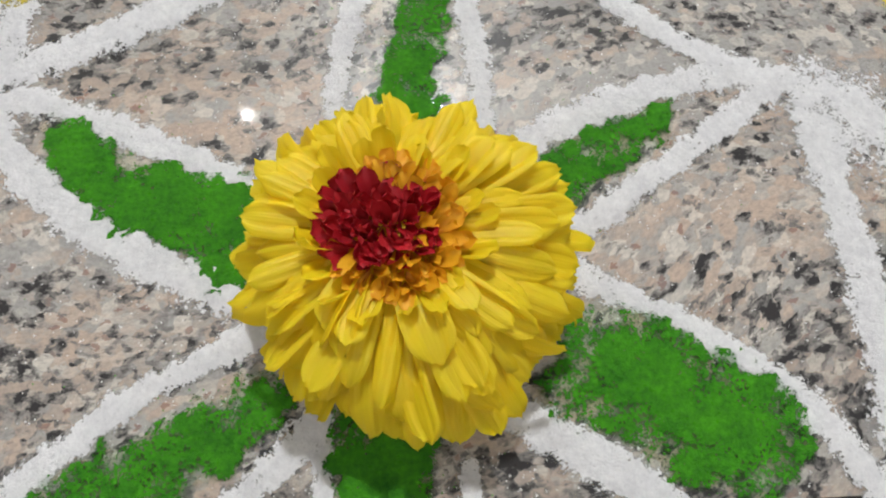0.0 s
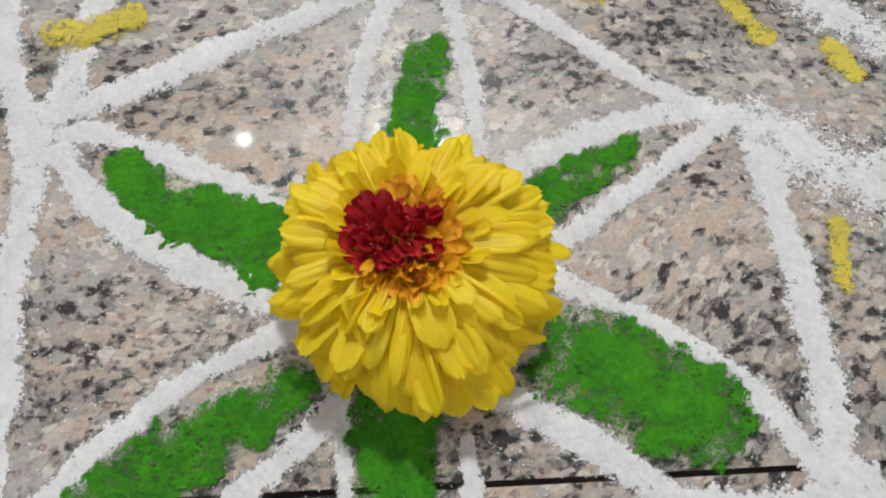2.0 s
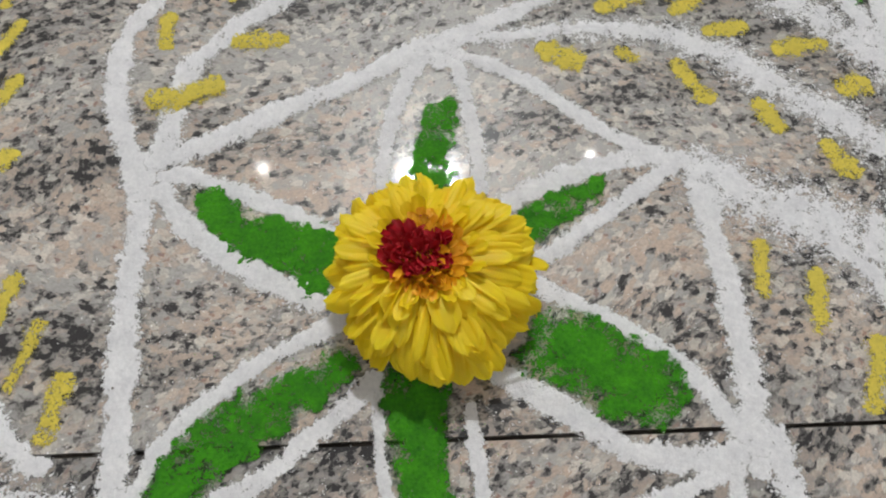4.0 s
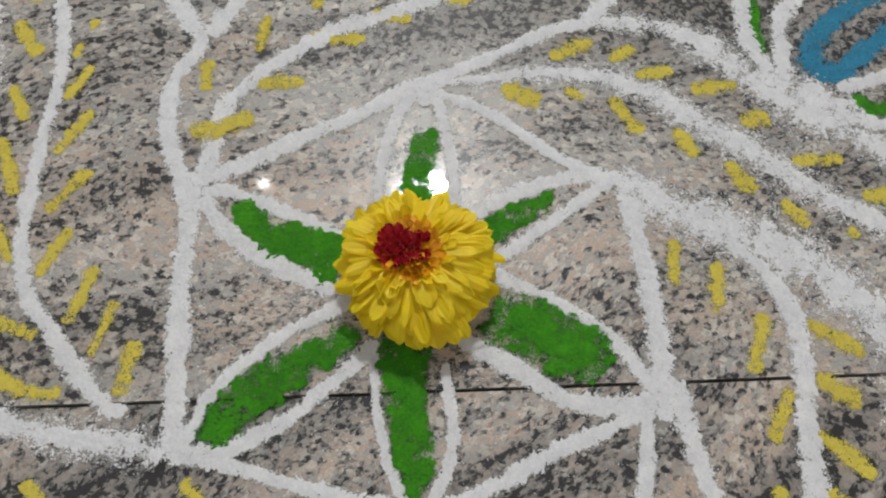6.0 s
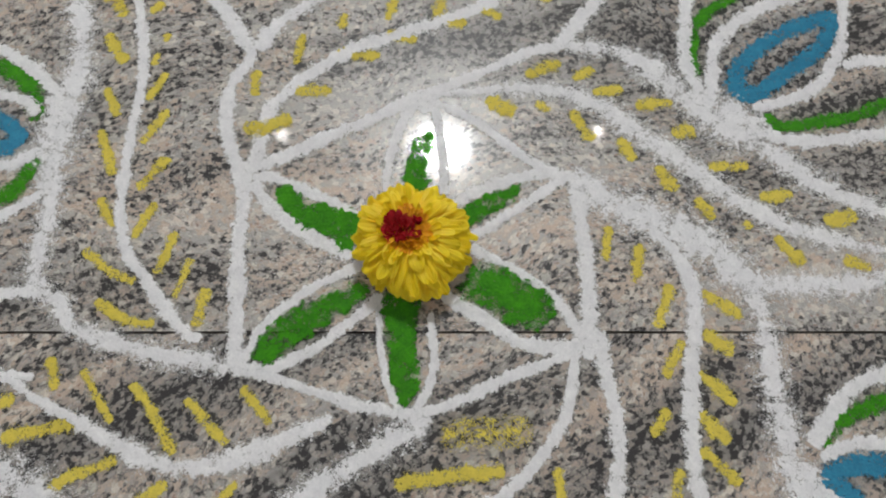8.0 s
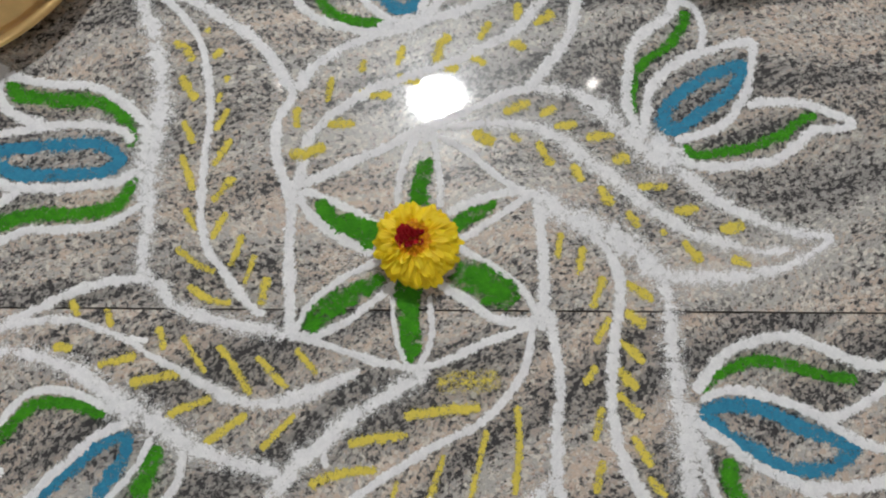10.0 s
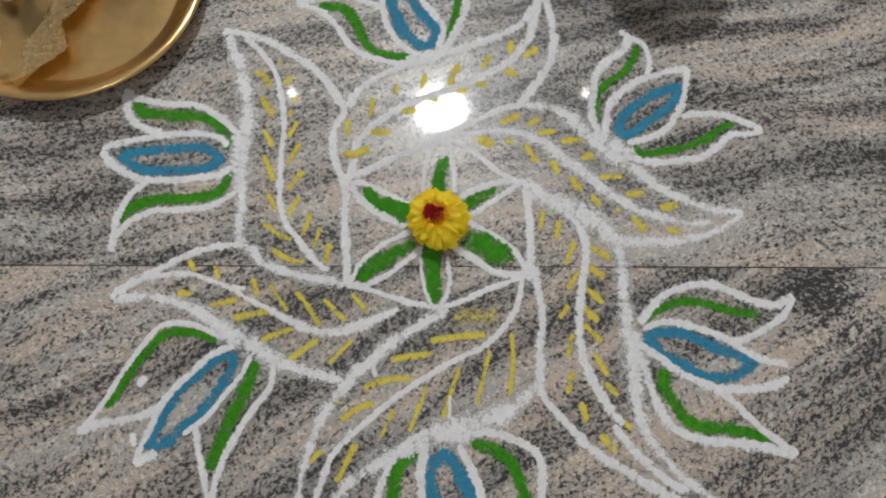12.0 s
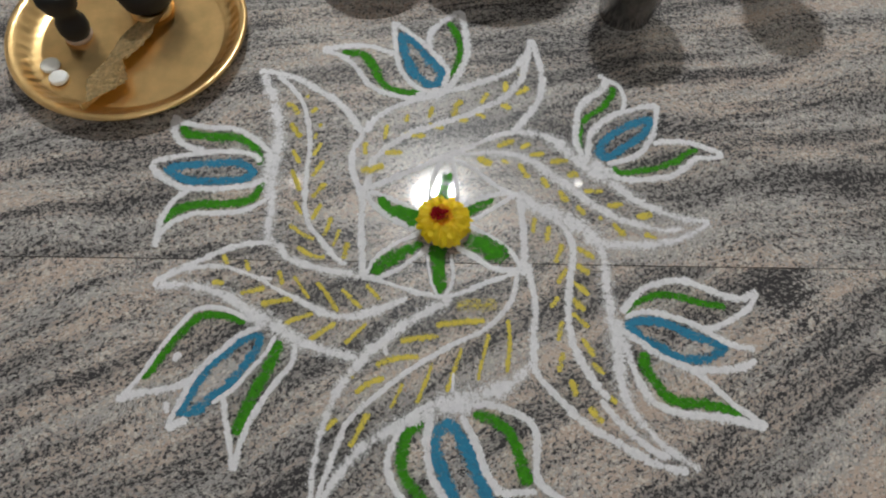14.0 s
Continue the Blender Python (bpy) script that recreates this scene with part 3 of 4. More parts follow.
stroke("dash", mark, POWDER_YELLOW, 7.9, [(43, 149), (55, 140)], 0.95)
stroke("dash", mark, POWDER_YELLOW, 7.2, [(-9, 130), (8, 124)], 0.95)
stroke("dash", mark, POWDER_YELLOW, 7.8, [(-35, 118), (-23, 115), (-11, 115)], 0.95)
stroke("dash", mark, POWDER_YELLOW, 8.2, [(-59, 92), (-36, 92)], 0.95)
stroke("dash", mark, POWDER_YELLOW, 10.5, [(-81, 69), (-70, 68), (-56, 75)], 0.95, 0.8)

mark = drawing("rangoli_leaf", 158, 48, "dusty white powder leaf with short yellow dashes, tip turned down", "leaves round the star")
stroke("outline", mark, POWDER_WHITE, (10.3, 15.0, 17.3, 18.4, 13.8, 10.3, 8.0), [(87, 122), (112, 119), (130, 110), (146, 95), (157, 82), (170, 70), (188, 58), (201, 45), (218, 34), (235, 25), (253, 17), (270, 14), (286, 13)], 1.3)
stroke("outline", mark, POWDER_WHITE, (7.6, 8.6, 13.1, 16.3, 18.5), [(286, 13), (274, 4), (254, -6), (236, -11), (213, -15), (191, -15), (173, -16), (161, -9)], 1.3)
stroke("midrib", mark, POWDER_WHITE, (6.8, 7.4, 12.6, 17.2, 17.2, 12.6, 9.1, 8.0), [(13, 89), (41, 92), (66, 94), (87, 92), (106, 83), (119, 71), (137, 57), (154, 40), (172, 26), (198, 12), (220, 6), (237, 2), (258, 5)], 1.3)
stroke("dash", mark, POWDER_YELLOW, 8.5, [(66, 102), (86, 111)], 0.95)
stroke("dash", mark, POWDER_YELLOW, 7.8, [(91, 100), (104, 107)], 0.95)
stroke("dash", mark, POWDER_YELLOW, 7.0, [(101, 91), (118, 95)], 0.95)
stroke("dash", mark, POWDER_YELLOW, 7.7, [(123, 83), (144, 87)], 0.95)
stroke("dash", mark, POWDER_YELLOW, 9.4, [(140, 66), (153, 70)], 0.95)
stroke("dash", mark, POWDER_YELLOW, 7.4, [(156, 47), (178, 48)], 0.95)
stroke("dash", mark, POWDER_YELLOW, 7.3, [(179, 30), (197, 33)], 0.95)
stroke("dash", mark, POWDER_YELLOW, 7.9, [(209, 17), (227, 22)], 0.95)
stroke("dash", mark, POWDER_YELLOW, 9.5, [(44, 87), (60, 79)], 0.95)
stroke("dash", mark, POWDER_YELLOW, 6.9, [(71, 87), (78, 79)], 0.95)
stroke("dash", mark, POWDER_YELLOW, 6.9, [(89, 81), (99, 62)], 0.95)
stroke("dash", mark, POWDER_YELLOW, 7.4, [(113, 65), (119, 50)], 0.95)
stroke("dash", mark, POWDER_YELLOW, 8.6, [(130, 48), (138, 33)], 0.95)
stroke("dash", mark, POWDER_YELLOW, 7.8, [(147, 30), (155, 18)], 0.95)
stroke("dash", mark, POWDER_YELLOW, 7.8, [(170, 18), (173, 13)], 0.95)
stroke("dash", mark, POWDER_YELLOW, 8.3, [(183, 9), (196, -5)], 0.95)
stroke("dash", mark, POWDER_YELLOW, 8.3, [(214, -3), (228, -7)], 0.95)

mark = drawing("rangoli_leaf", 141, -97, "smudged white powder leaf with slanting yellow dashes across the joint", "leaves round the star")
stroke("outline", mark, POWDER_WHITE, 9.0, [(92, -36), (94, -46), (97, -84), (94, -113), (93, -141), (100, -157), (120, -180), (139, -198), (168, -216), (197, -231), (224, -238)], 0.9125)
stroke("outline", mark, POWDER_WHITE, (14.0, 23.6, 26.9, 21.6, 14.0, 13.0, 14.0, 18.4), [(90, 41), (108, 26), (135, 13), (156, -3), (168, -24), (170, -50), (170, -77), (171, -102)], 1.3)
stroke("outline", mark, POWDER_WHITE, (22.6, 23.8, 16.2, 10.0, 8.2, 7.6), [(175, -95), (173, -140), (174, -167), (183, -187), (200, -210), (218, -225), (235, -236)], 1.3)
stroke("midrib", mark, POWDER_WHITE, 8.9, [(121, 15), (132, 3), (138, -8), (139, -24), (136, -42), (132, -64), (129, -90), (130, -115), (135, -135), (146, -155), (161, -174)], 0.905)
stroke("midrib", mark, POWDER_WHITE, 8.5, [(152, -174), (170, -198), (194, -218), (210, -226)], 0.8825)
stroke("dash", mark, POWDER_YELLOW, 4.7, [(103, 15), (99, -4)], 0.95)
stroke("dash", mark, POWDER_YELLOW, 5.9, [(117, 6), (112, -15)], 0.95)
stroke("dash", mark, POWDER_YELLOW, 5.7, [(129, -15), (120, -37)], 0.95)
stroke("dash", mark, POWDER_YELLOW, 5.6, [(132, -42), (121, -60)], 0.95)
stroke("dash", mark, POWDER_YELLOW, 5.6, [(121, -73), (112, -85)], 0.95)
stroke("dash", mark, POWDER_YELLOW, 5.9, [(123, -98), (117, -119)], 0.95)
stroke("dash", mark, POWDER_YELLOW, 6.2, [(122, -129), (115, -149)], 0.95)
stroke("dash", mark, POWDER_YELLOW, 7.2, [(126, -155), (130, -172)], 0.95)
stroke("dash", mark, POWDER_YELLOW, 9.4, [(141, -181), (152, -196)], 0.95)
stroke("dash", mark, POWDER_YELLOW, 6.9, [(143, -19), (161, -32)], 0.95)
stroke("dash", mark, POWDER_YELLOW, 7.4, [(141, -38), (154, -49)], 0.95)
stroke("dash", mark, POWDER_YELLOW, 7.3, [(136, -56), (151, -72)], 0.95)
stroke("dash", mark, POWDER_YELLOW, 7.2, [(133, -74), (146, -88)], 0.95)
stroke("dash", mark, POWDER_YELLOW, 7.0, [(132, -90), (148, -105)], 0.95)
stroke("dash", mark, POWDER_YELLOW, 5.9, [(140, -115), (151, -134)], 0.95)
stroke("dash", mark, POWDER_YELLOW, 7.3, [(147, -139), (158, -151)], 0.95)
stroke("dash", mark, POWDER_YELLOW, 7.2, [(161, -170), (167, -178)], 0.95)
stroke("outline", mark, POWDER_WHITE, (11.3, 19.2, 14.6), [(90, 48), (91, 38), (95, 26)], 1.3)

mark = drawing("rangoli_leaf", -17, -151, "broad white powder leaf with long thin yellow dashes", "leaves round the star")
stroke("outline", mark, POWDER_WHITE, (12.7, 12.7, 11.4, 13.9, 11.4, 8.3, 7.6, 7.6), [(16, -76), (4, -83), (-28, -103), (-49, -120), (-69, -140), (-82, -156), (-94, -183), (-101, -210), (-105, -239), (-105, -267)], 1.22)
stroke("midrib", mark, POWDER_WHITE, 6.0, [(83, -44), (81, -54), (77, -69), (72, -82), (61, -96), (44, -110), (19, -122), (-6, -137), (-30, -153), (-53, -172), (-70, -188)], 0.725)
stroke("midrib", mark, POWDER_WHITE, 6.5, [(-62, -178), (-80, -200), (-89, -225), (-96, -249), (-101, -269)], 0.755)
stroke("outline", mark, POWDER_WHITE, (9.8, 18.4, 22.1, 16.0, 11.0, 8.5), [(93, -138), (79, -153), (52, -168), (15, -180), (-15, -192), (-41, -203), (-65, -220), (-84, -242), (-96, -262)], 1.3)
stroke("outline", mark, POWDER_WHITE, 4.0, [(-45, -117), (-47, -127), (-45, -135)], 0.5975)
stroke("dash", mark, POWDER_YELLOW, 6.0, [(19, -84), (40, -83), (61, -82)], 1.9)
stroke("dash", mark, POWDER_YELLOW, 7.0, [(0, -104), (25, -101), (48, -99)], 0.95)
stroke("dash", mark, POWDER_YELLOW, 6.9, [(-33, -121), (-14, -117), (4, -115)], 0.95)
stroke("dash", mark, POWDER_YELLOW, 6.8, [(-56, -144), (-38, -138), (-14, -135)], 0.95)
stroke("dash", mark, POWDER_YELLOW, 6.6, [(-73, -170), (-60, -161), (-46, -155)], 0.95)
stroke("dash", mark, POWDER_YELLOW, 8.2, [(-80, -148), (-75, -157)], 0.95)
stroke("dash", mark, POWDER_YELLOW, 6.5, [(-87, -193), (-99, -204)], 0.95)
stroke("dash", mark, POWDER_YELLOW, 4.8, [(70, -97), (71, -120), (67, -150)], 0.95)
stroke("dash", mark, POWDER_YELLOW, 4.7, [(51, -112), (45, -136), (40, -158)], 0.95)
stroke("dash", mark, POWDER_YELLOW, 4.7, [(25, -126), (18, -148), (11, -169)], 0.95)
stroke("dash", mark, POWDER_YELLOW, 4.7, [(-2, -141), (-9, -160), (-17, -179)], 0.95)
stroke("dash", mark, POWDER_YELLOW, 4.6, [(-29, -161), (-40, -184)], 0.95)
stroke("dash", mark, POWDER_YELLOW, 5.7, [(-59, -187), (-75, -218)], 0.95)

mark = drawing("rangoli_leaf", -156, -74, "white powder leaf with yellow dashes, its midrib hooked and dusty", "leaves round the star")
stroke("outline", mark, POWDER_WHITE, 8.3, [(-166, -18), (-183, -20), (-200, -24), (-220, -33), (-240, -44), (-255, -53), (-269, -62), (-272, -69)], 0.8675)
stroke("midrib", mark, POWDER_WHITE, (10.1, 10.1, 6.1, 5.5, 6.1, 9.1, 11.2, 11.2, 8.0), [(-268, -64), (-256, -52), (-239, -48), (-214, -46), (-196, -50), (-174, -58), (-151, -71), (-129, -82), (-112, -91), (-94, -97), (-74, -96), (-53, -88), (-32, -79), (-28, -75)], 1.0475)
stroke("outline", mark, POWDER_WHITE, (14.0, 12.0, 12.0, 15.0, 19.9, 22.0, 14.0, 12.0, 10.0), [(-271, -70), (-253, -67), (-236, -66), (-215, -72), (-192, -82), (-174, -94), (-152, -108), (-134, -118), (-117, -126), (-92, -133), (-71, -138)], 1.3)
stroke("outline", mark, POWDER_WHITE, 4.1, [(-172, -57), (-159, -59)], 0.605)
stroke("dash", mark, POWDER_YELLOW, 5.6, [(-211, -33), (-204, -44)], 0.95)
stroke("dash", mark, POWDER_YELLOW, 5.6, [(-188, -38), (-183, -51)], 0.95)
stroke("dash", mark, POWDER_YELLOW, 6.1, [(-154, -49), (-149, -65)], 0.95)
stroke("dash", mark, POWDER_YELLOW, 4.4, [(-139, -55), (-122, -79)], 0.95)
stroke("dash", mark, POWDER_YELLOW, 5.5, [(-116, -61), (-104, -76), (-93, -92)], 0.95)
stroke("dash", mark, POWDER_YELLOW, 4.9, [(-92, -68), (-71, -88)], 0.95)
stroke("dash", mark, POWDER_YELLOW, 4.4, [(-68, -63), (-53, -80)], 0.95)
stroke("dash", mark, POWDER_YELLOW, 6.6, [(-218, -62), (-205, -64)], 0.95)
stroke("dash", mark, POWDER_YELLOW, 5.6, [(-189, -74), (-165, -68)], 0.95)
stroke("dash", mark, POWDER_YELLOW, 7.2, [(-168, -85), (-150, -81), (-136, -78)], 0.95)
stroke("dash", mark, POWDER_YELLOW, 6.5, [(-144, -106), (-132, -99), (-117, -93)], 0.95)
stroke("dash", mark, POWDER_YELLOW, 6.0, [(-119, -121), (-94, -103)], 0.95)
stroke("dash", mark, POWDER_YELLOW, 4.8, [(-85, -124), (-65, -103)], 0.95)

mark = drawing("rangoli_lotus", -237, 60, "white lotus bud in powder, horizontal blue heart, near the plate", "lotus buds round the leaves")
stroke("outline", mark, POWDER_WHITE, 8.3, [(-289, 135), (-277, 126), (-253, 120), (-217, 117), (-198, 107), (-181, 91), (-174, 78)], 0.8675)
stroke("outline", mark, POWDER_WHITE, 9.2, [(-288, 132), (-280, 107), (-265, 94), (-248, 88)], 0.9275)
stroke("outline", mark, POWDER_WHITE, 8.0, [(-301, 71), (-292, 77), (-277, 80), (-250, 86), (-219, 89), (-197, 85), (-186, 76)], 0.8525)
stroke("outline", mark, POWDER_WHITE, 8.4, [(-301, 71), (-289, 58), (-271, 46), (-253, 42), (-226, 42), (-199, 46), (-187, 51), (-179, 56)], 0.875)
stroke("outline", mark, POWDER_WHITE, 8.2, [(-255, 42), (-263, 35), (-272, 24), (-278, 5), (-279, -13), (-280, -27)], 0.86)
stroke("outline", mark, POWDER_WHITE, 7.1, [(-279, -15), (-272, -4), (-264, 4), (-248, 12), (-226, 13), (-200, 16), (-186, 23), (-174, 33)], 0.7925)
stroke("blue_ring", mark, POWDER_BLUE, 11.2, [(-282, 65), (-262, 71), (-235, 73), (-207, 73), (-194, 64), (-205, 55), (-232, 52), (-256, 51), (-273, 58), (-282, 65)], 0.8)
stroke("green_strip", mark, POWDER_GREEN, 13.2, [(-278, 122), (-269, 111), (-258, 108), (-235, 107), (-211, 105), (-196, 97), (-188, 82), (-186, 72)], 0.8)
stroke("green_strip", mark, POWDER_GREEN, 12.4, [(-276, 2), (-266, 15), (-250, 22), (-228, 24), (-206, 25), (-191, 31), (-184, 42), (-182, 54)], 0.8)
stroke("outline", mark, POWDER_WHITE, (17.0, 21.6, 19.3), [(-176, 93), (-176, 65), (-174, 33)], 1.3)

mark = drawing("rangoli_lotus", -26, 220, "small white lotus bud in powder with a narrow blue heart", "lotus buds round the leaves")
stroke("outline", mark, POWDER_WHITE, 9.1, [(-134, 233), (-103, 240), (-76, 239), (-46, 228)], 0.92)
stroke("outline", mark, POWDER_WHITE, 7.9, [(-134, 232), (-108, 223), (-91, 205), (-77, 184), (-60, 173), (-34, 166), (-12, 170)], 0.845)
stroke("outline", mark, POWDER_WHITE, 7.9, [(-52, 280), (-49, 245), (-45, 217), (-35, 194), (-18, 178), (-2, 172)], 0.845)
stroke("outline", mark, POWDER_WHITE, 8.2, [(-52, 278), (-33, 263), (-12, 241), (5, 220), (13, 204), (8, 183)], 0.86)
stroke("outline", mark, POWDER_WHITE, 9.5, [(-8, 237), (-8, 262), (5, 280), (30, 300)], 0.9425)
stroke("outline", mark, POWDER_WHITE, 9.8, [(30, 298), (34, 265), (36, 234), (28, 208), (18, 187), (1, 172)], 0.965)
stroke("blue_ring", mark, POWDER_BLUE, 14.2, [(-38, 257), (-24, 244), (-7, 222), (5, 206), (3, 189), (-8, 185), (-22, 196), (-33, 217), (-40, 239), (-38, 257)], 0.8)
stroke("green_strip", mark, POWDER_GREEN, 11.9, [(-111, 231), (-89, 228), (-75, 214), (-66, 193), (-50, 177), (-34, 173), (-18, 175)], 0.8)
stroke("green_strip", mark, POWDER_GREEN, 11.3, [(13, 281), (22, 265), (28, 238), (25, 217), (14, 195)], 0.8)
stroke("outline", mark, POWDER_WHITE, (10.4, 20.9, 13.9), [(-24, 170), (-5, 173), (18, 183)], 1.3)

mark = drawing("rangoli_lotus", 213, 118, "white lotus bud in powder with pointed blue heart and green sides", "lotus buds round the leaves")
stroke("outline", mark, POWDER_WHITE, 10.0, [(188, 206), (196, 196), (187, 181), (172, 169), (162, 157), (157, 140), (154, 121), (155, 105), (160, 92)], 0.9725)
stroke("outline", mark, POWDER_WHITE, 6.4, [(196, 198), (209, 191), (214, 177), (214, 166), (210, 154)], 0.7475)
stroke("outline", mark, POWDER_WHITE, 8.6, [(164, 87), (166, 100), (171, 119), (182, 135), (197, 146), (215, 154), (235, 161), (252, 163)], 0.89)
stroke("outline", mark, POWDER_WHITE, 7.8, [(252, 163), (247, 142), (241, 123), (233, 109), (222, 96), (204, 87), (185, 82)], 0.8375)
stroke("outline", mark, POWDER_WHITE, 8.4, [(239, 110), (254, 113), (273, 113), (290, 110), (305, 102), (316, 96)], 0.875)
stroke("outline", mark, POWDER_WHITE, 8.2, [(316, 95), (299, 93), (285, 92), (269, 79), (254, 69), (230, 64), (207, 63), (179, 69)], 0.86)
stroke("outline", mark, POWDER_WHITE, (15.1, 25.7, 26.8, 17.5), [(152, 93), (164, 83), (178, 75), (193, 68)], 1.3)
stroke("blue_ring", mark, POWDER_BLUE, 11.6, [(178, 93), (182, 106), (195, 121), (213, 133), (233, 141), (242, 142), (237, 131), (224, 117), (206, 104), (188, 92), (178, 93)], 0.8)
stroke("green_strip", mark, POWDER_GREEN, 8.9, [(203, 188), (200, 174), (186, 157), (168, 143), (159, 126), (157, 110), (158, 102)], 0.8)
stroke("green_strip", mark, POWDER_GREEN, 9.2, [(193, 80), (194, 73), (205, 72), (222, 75), (241, 79), (261, 87), (274, 97), (289, 104)], 0.8)

mark = drawing("rangoli_lotus", 242, -122, "white lotus bud in powder with an open-ended blue heart", "lotus buds round the leaves")
stroke("outline", mark, POWDER_WHITE, 8.5, [(182, -90), (197, -71), (215, -60), (245, -54), (267, -62), (288, -71), (305, -72), (320, -65)], 0.8825)
stroke("outline", mark, POWDER_WHITE, 7.0, [(320, -65), (309, -81), (292, -93), (271, -103), (256, -104)], 0.785)
stroke("outline", mark, POWDER_WHITE, 7.6, [(184, -95), (200, -88), (222, -90), (244, -97), (264, -108), (284, -120), (306, -125)], 0.8225)
stroke("outline", mark, POWDER_WHITE, 8.5, [(179, -106), (196, -119), (211, -130), (226, -138), (242, -144), (269, -145), (291, -142), (305, -135)], 0.8825)
stroke("outline", mark, POWDER_WHITE, 7.0, [(239, -144), (251, -152), (265, -167), (278, -180), (292, -190), (303, -198)], 0.785)
stroke("outline", mark, POWDER_WHITE, 9.5, [(181, -118), (185, -140), (192, -162), (202, -176), (219, -184), (245, -188), (271, -192), (301, -199)], 0.9425)
stroke("blue_ring", mark, POWDER_BLUE, 11.0, [(187, -103), (199, -97), (216, -97), (232, -103), (247, -111), (268, -119), (276, -122), (260, -133), (243, -135), (227, -132), (212, -123), (197, -114), (187, -103)], 0.8)
stroke("green_strip", mark, POWDER_GREEN, 9.6, [(185, -89), (199, -77), (219, -70), (242, -72), (264, -79), (286, -81)], 0.8)
stroke("green_strip", mark, POWDER_GREEN, 12.2, [(197, -128), (198, -143), (207, -162), (218, -173), (241, -177), (262, -180), (281, -187)], 0.8)

mark = drawing("rangoli_lotus", 27, -222, "rounded white lotus bud in powder with thick blue heart", "lotus buds round the leaves")
stroke("outline", mark, POWDER_WHITE, 7.1, [(0, -178), (-21, -190), (-33, -207), (-40, -227), (-39, -241), (-32, -255), (-17, -271)], 0.7925)
stroke("outline", mark, POWDER_WHITE, 8.2, [(-2, -187), (-7, -210), (-6, -224), (-2, -244), (8, -258), (17, -271)], 0.86)
stroke("outline", mark, POWDER_WHITE, 8.3, [(23, -189), (33, -207), (40, -224), (47, -243), (57, -257)], 0.8675)
stroke("outline", mark, POWDER_WHITE, 16.2, [(0, -180), (15, -180), (34, -184)], 1.3)
stroke("outline", mark, POWDER_WHITE, 7.9, [(34, -182), (47, -179), (67, -184), (85, -194), (91, -209), (89, -234), (92, -248), (104, -257), (118, -266)], 0.845)
stroke("outline", mark, POWDER_WHITE, 7.0, [(57, -256), (74, -255), (89, -255)], 0.785)
stroke("outline", mark, POWDER_WHITE, 3.2, [(16, -169), (17, -150)], 0.5525)
stroke("blue_ring", mark, POWDER_BLUE, 14.7, [(15, -198), (3, -205), (1, -222), (8, -239), (15, -258), (29, -273), (45, -264), (41, -246), (34, -230), (26, -214), (15, -198)], 0.8)
stroke("green_strip", mark, POWDER_GREEN, 12.4, [(-9, -193), (-23, -206), (-28, -223), (-27, -239), (-17, -253), (-5, -267)], 0.8)
stroke("green_strip", mark, POWDER_GREEN, 12.8, [(34, -189), (51, -192), (66, -203), (73, -219), (78, -236), (84, -249)], 0.8)

mark = drawing("rangoli_lotus", -203, -157, "slanting white lotus bud in powder with long blue heart", "lotus buds round the leaves")
stroke("outline", mark, POWDER_WHITE, 5.8, [(-174, -102), (-203, -90), (-227, -91), (-242, -110), (-255, -131), (-264, -150), (-274, -166), (-285, -179)], 0.71)
stroke("outline", mark, POWDER_WHITE, 8.0, [(-285, -179), (-270, -172), (-248, -169), (-228, -163), (-219, -155)], 0.8525)
stroke("outline", mark, POWDER_WHITE, 6.8, [(-165, -108), (-183, -116), (-197, -130), (-211, -144), (-221, -160), (-228, -178), (-234, -194), (-235, -204)], 0.7775)
stroke("outline", mark, POWDER_WHITE, 5.0, [(-150, -116), (-157, -133), (-171, -152), (-184, -168), (-200, -181)], 0.665)
stroke("outline", mark, POWDER_WHITE, 8.4, [(-218, -195), (-228, -199), (-236, -204)], 0.875)
stroke("outline", mark, POWDER_WHITE, 5.4, [(-241, -179), (-237, -190)], 0.6875)
stroke("outline", mark, POWDER_WHITE, 5.9, [(-191, -173), (-186, -193), (-179, -216), (-173, -239)], 0.7175)
stroke("outline", mark, POWDER_WHITE, 6.1, [(-130, -124), (-132, -143), (-144, -159), (-155, -178), (-165, -198), (-170, -216), (-173, -239)], 0.7325)
stroke("outline", mark, POWDER_WHITE, 6.4, [(-240, -143), (-237, -133)], 0.7475)
stroke("blue_ring", mark, POWDER_BLUE, 10.6, [(-167, -117), (-182, -122), (-201, -140), (-214, -159), (-222, -178), (-226, -187), (-216, -189), (-201, -176), (-187, -163), (-174, -144), (-165, -127), (-167, -117)], 0.8)
stroke("green_strip", mark, POWDER_GREEN, 10.4, [(-266, -159), (-257, -147), (-245, -125), (-232, -106), (-220, -97), (-202, -97), (-179, -103)], 0.8)
stroke("green_strip", mark, POWDER_GREEN, 13.9, [(-146, -121), (-149, -135), (-155, -152), (-163, -170), (-169, -186), (-173, -200), (-173, -209)], 0.8)


# ---------------------------------------------------------------- the flower
FLOWER = (0.0085, 0.0010)
flower = thing("chrysanthemum", FLOWER[0], FLOWER[1], 0.0, "fresh yellow chrysanthemum head with a crimson-dusted centre", "flower")


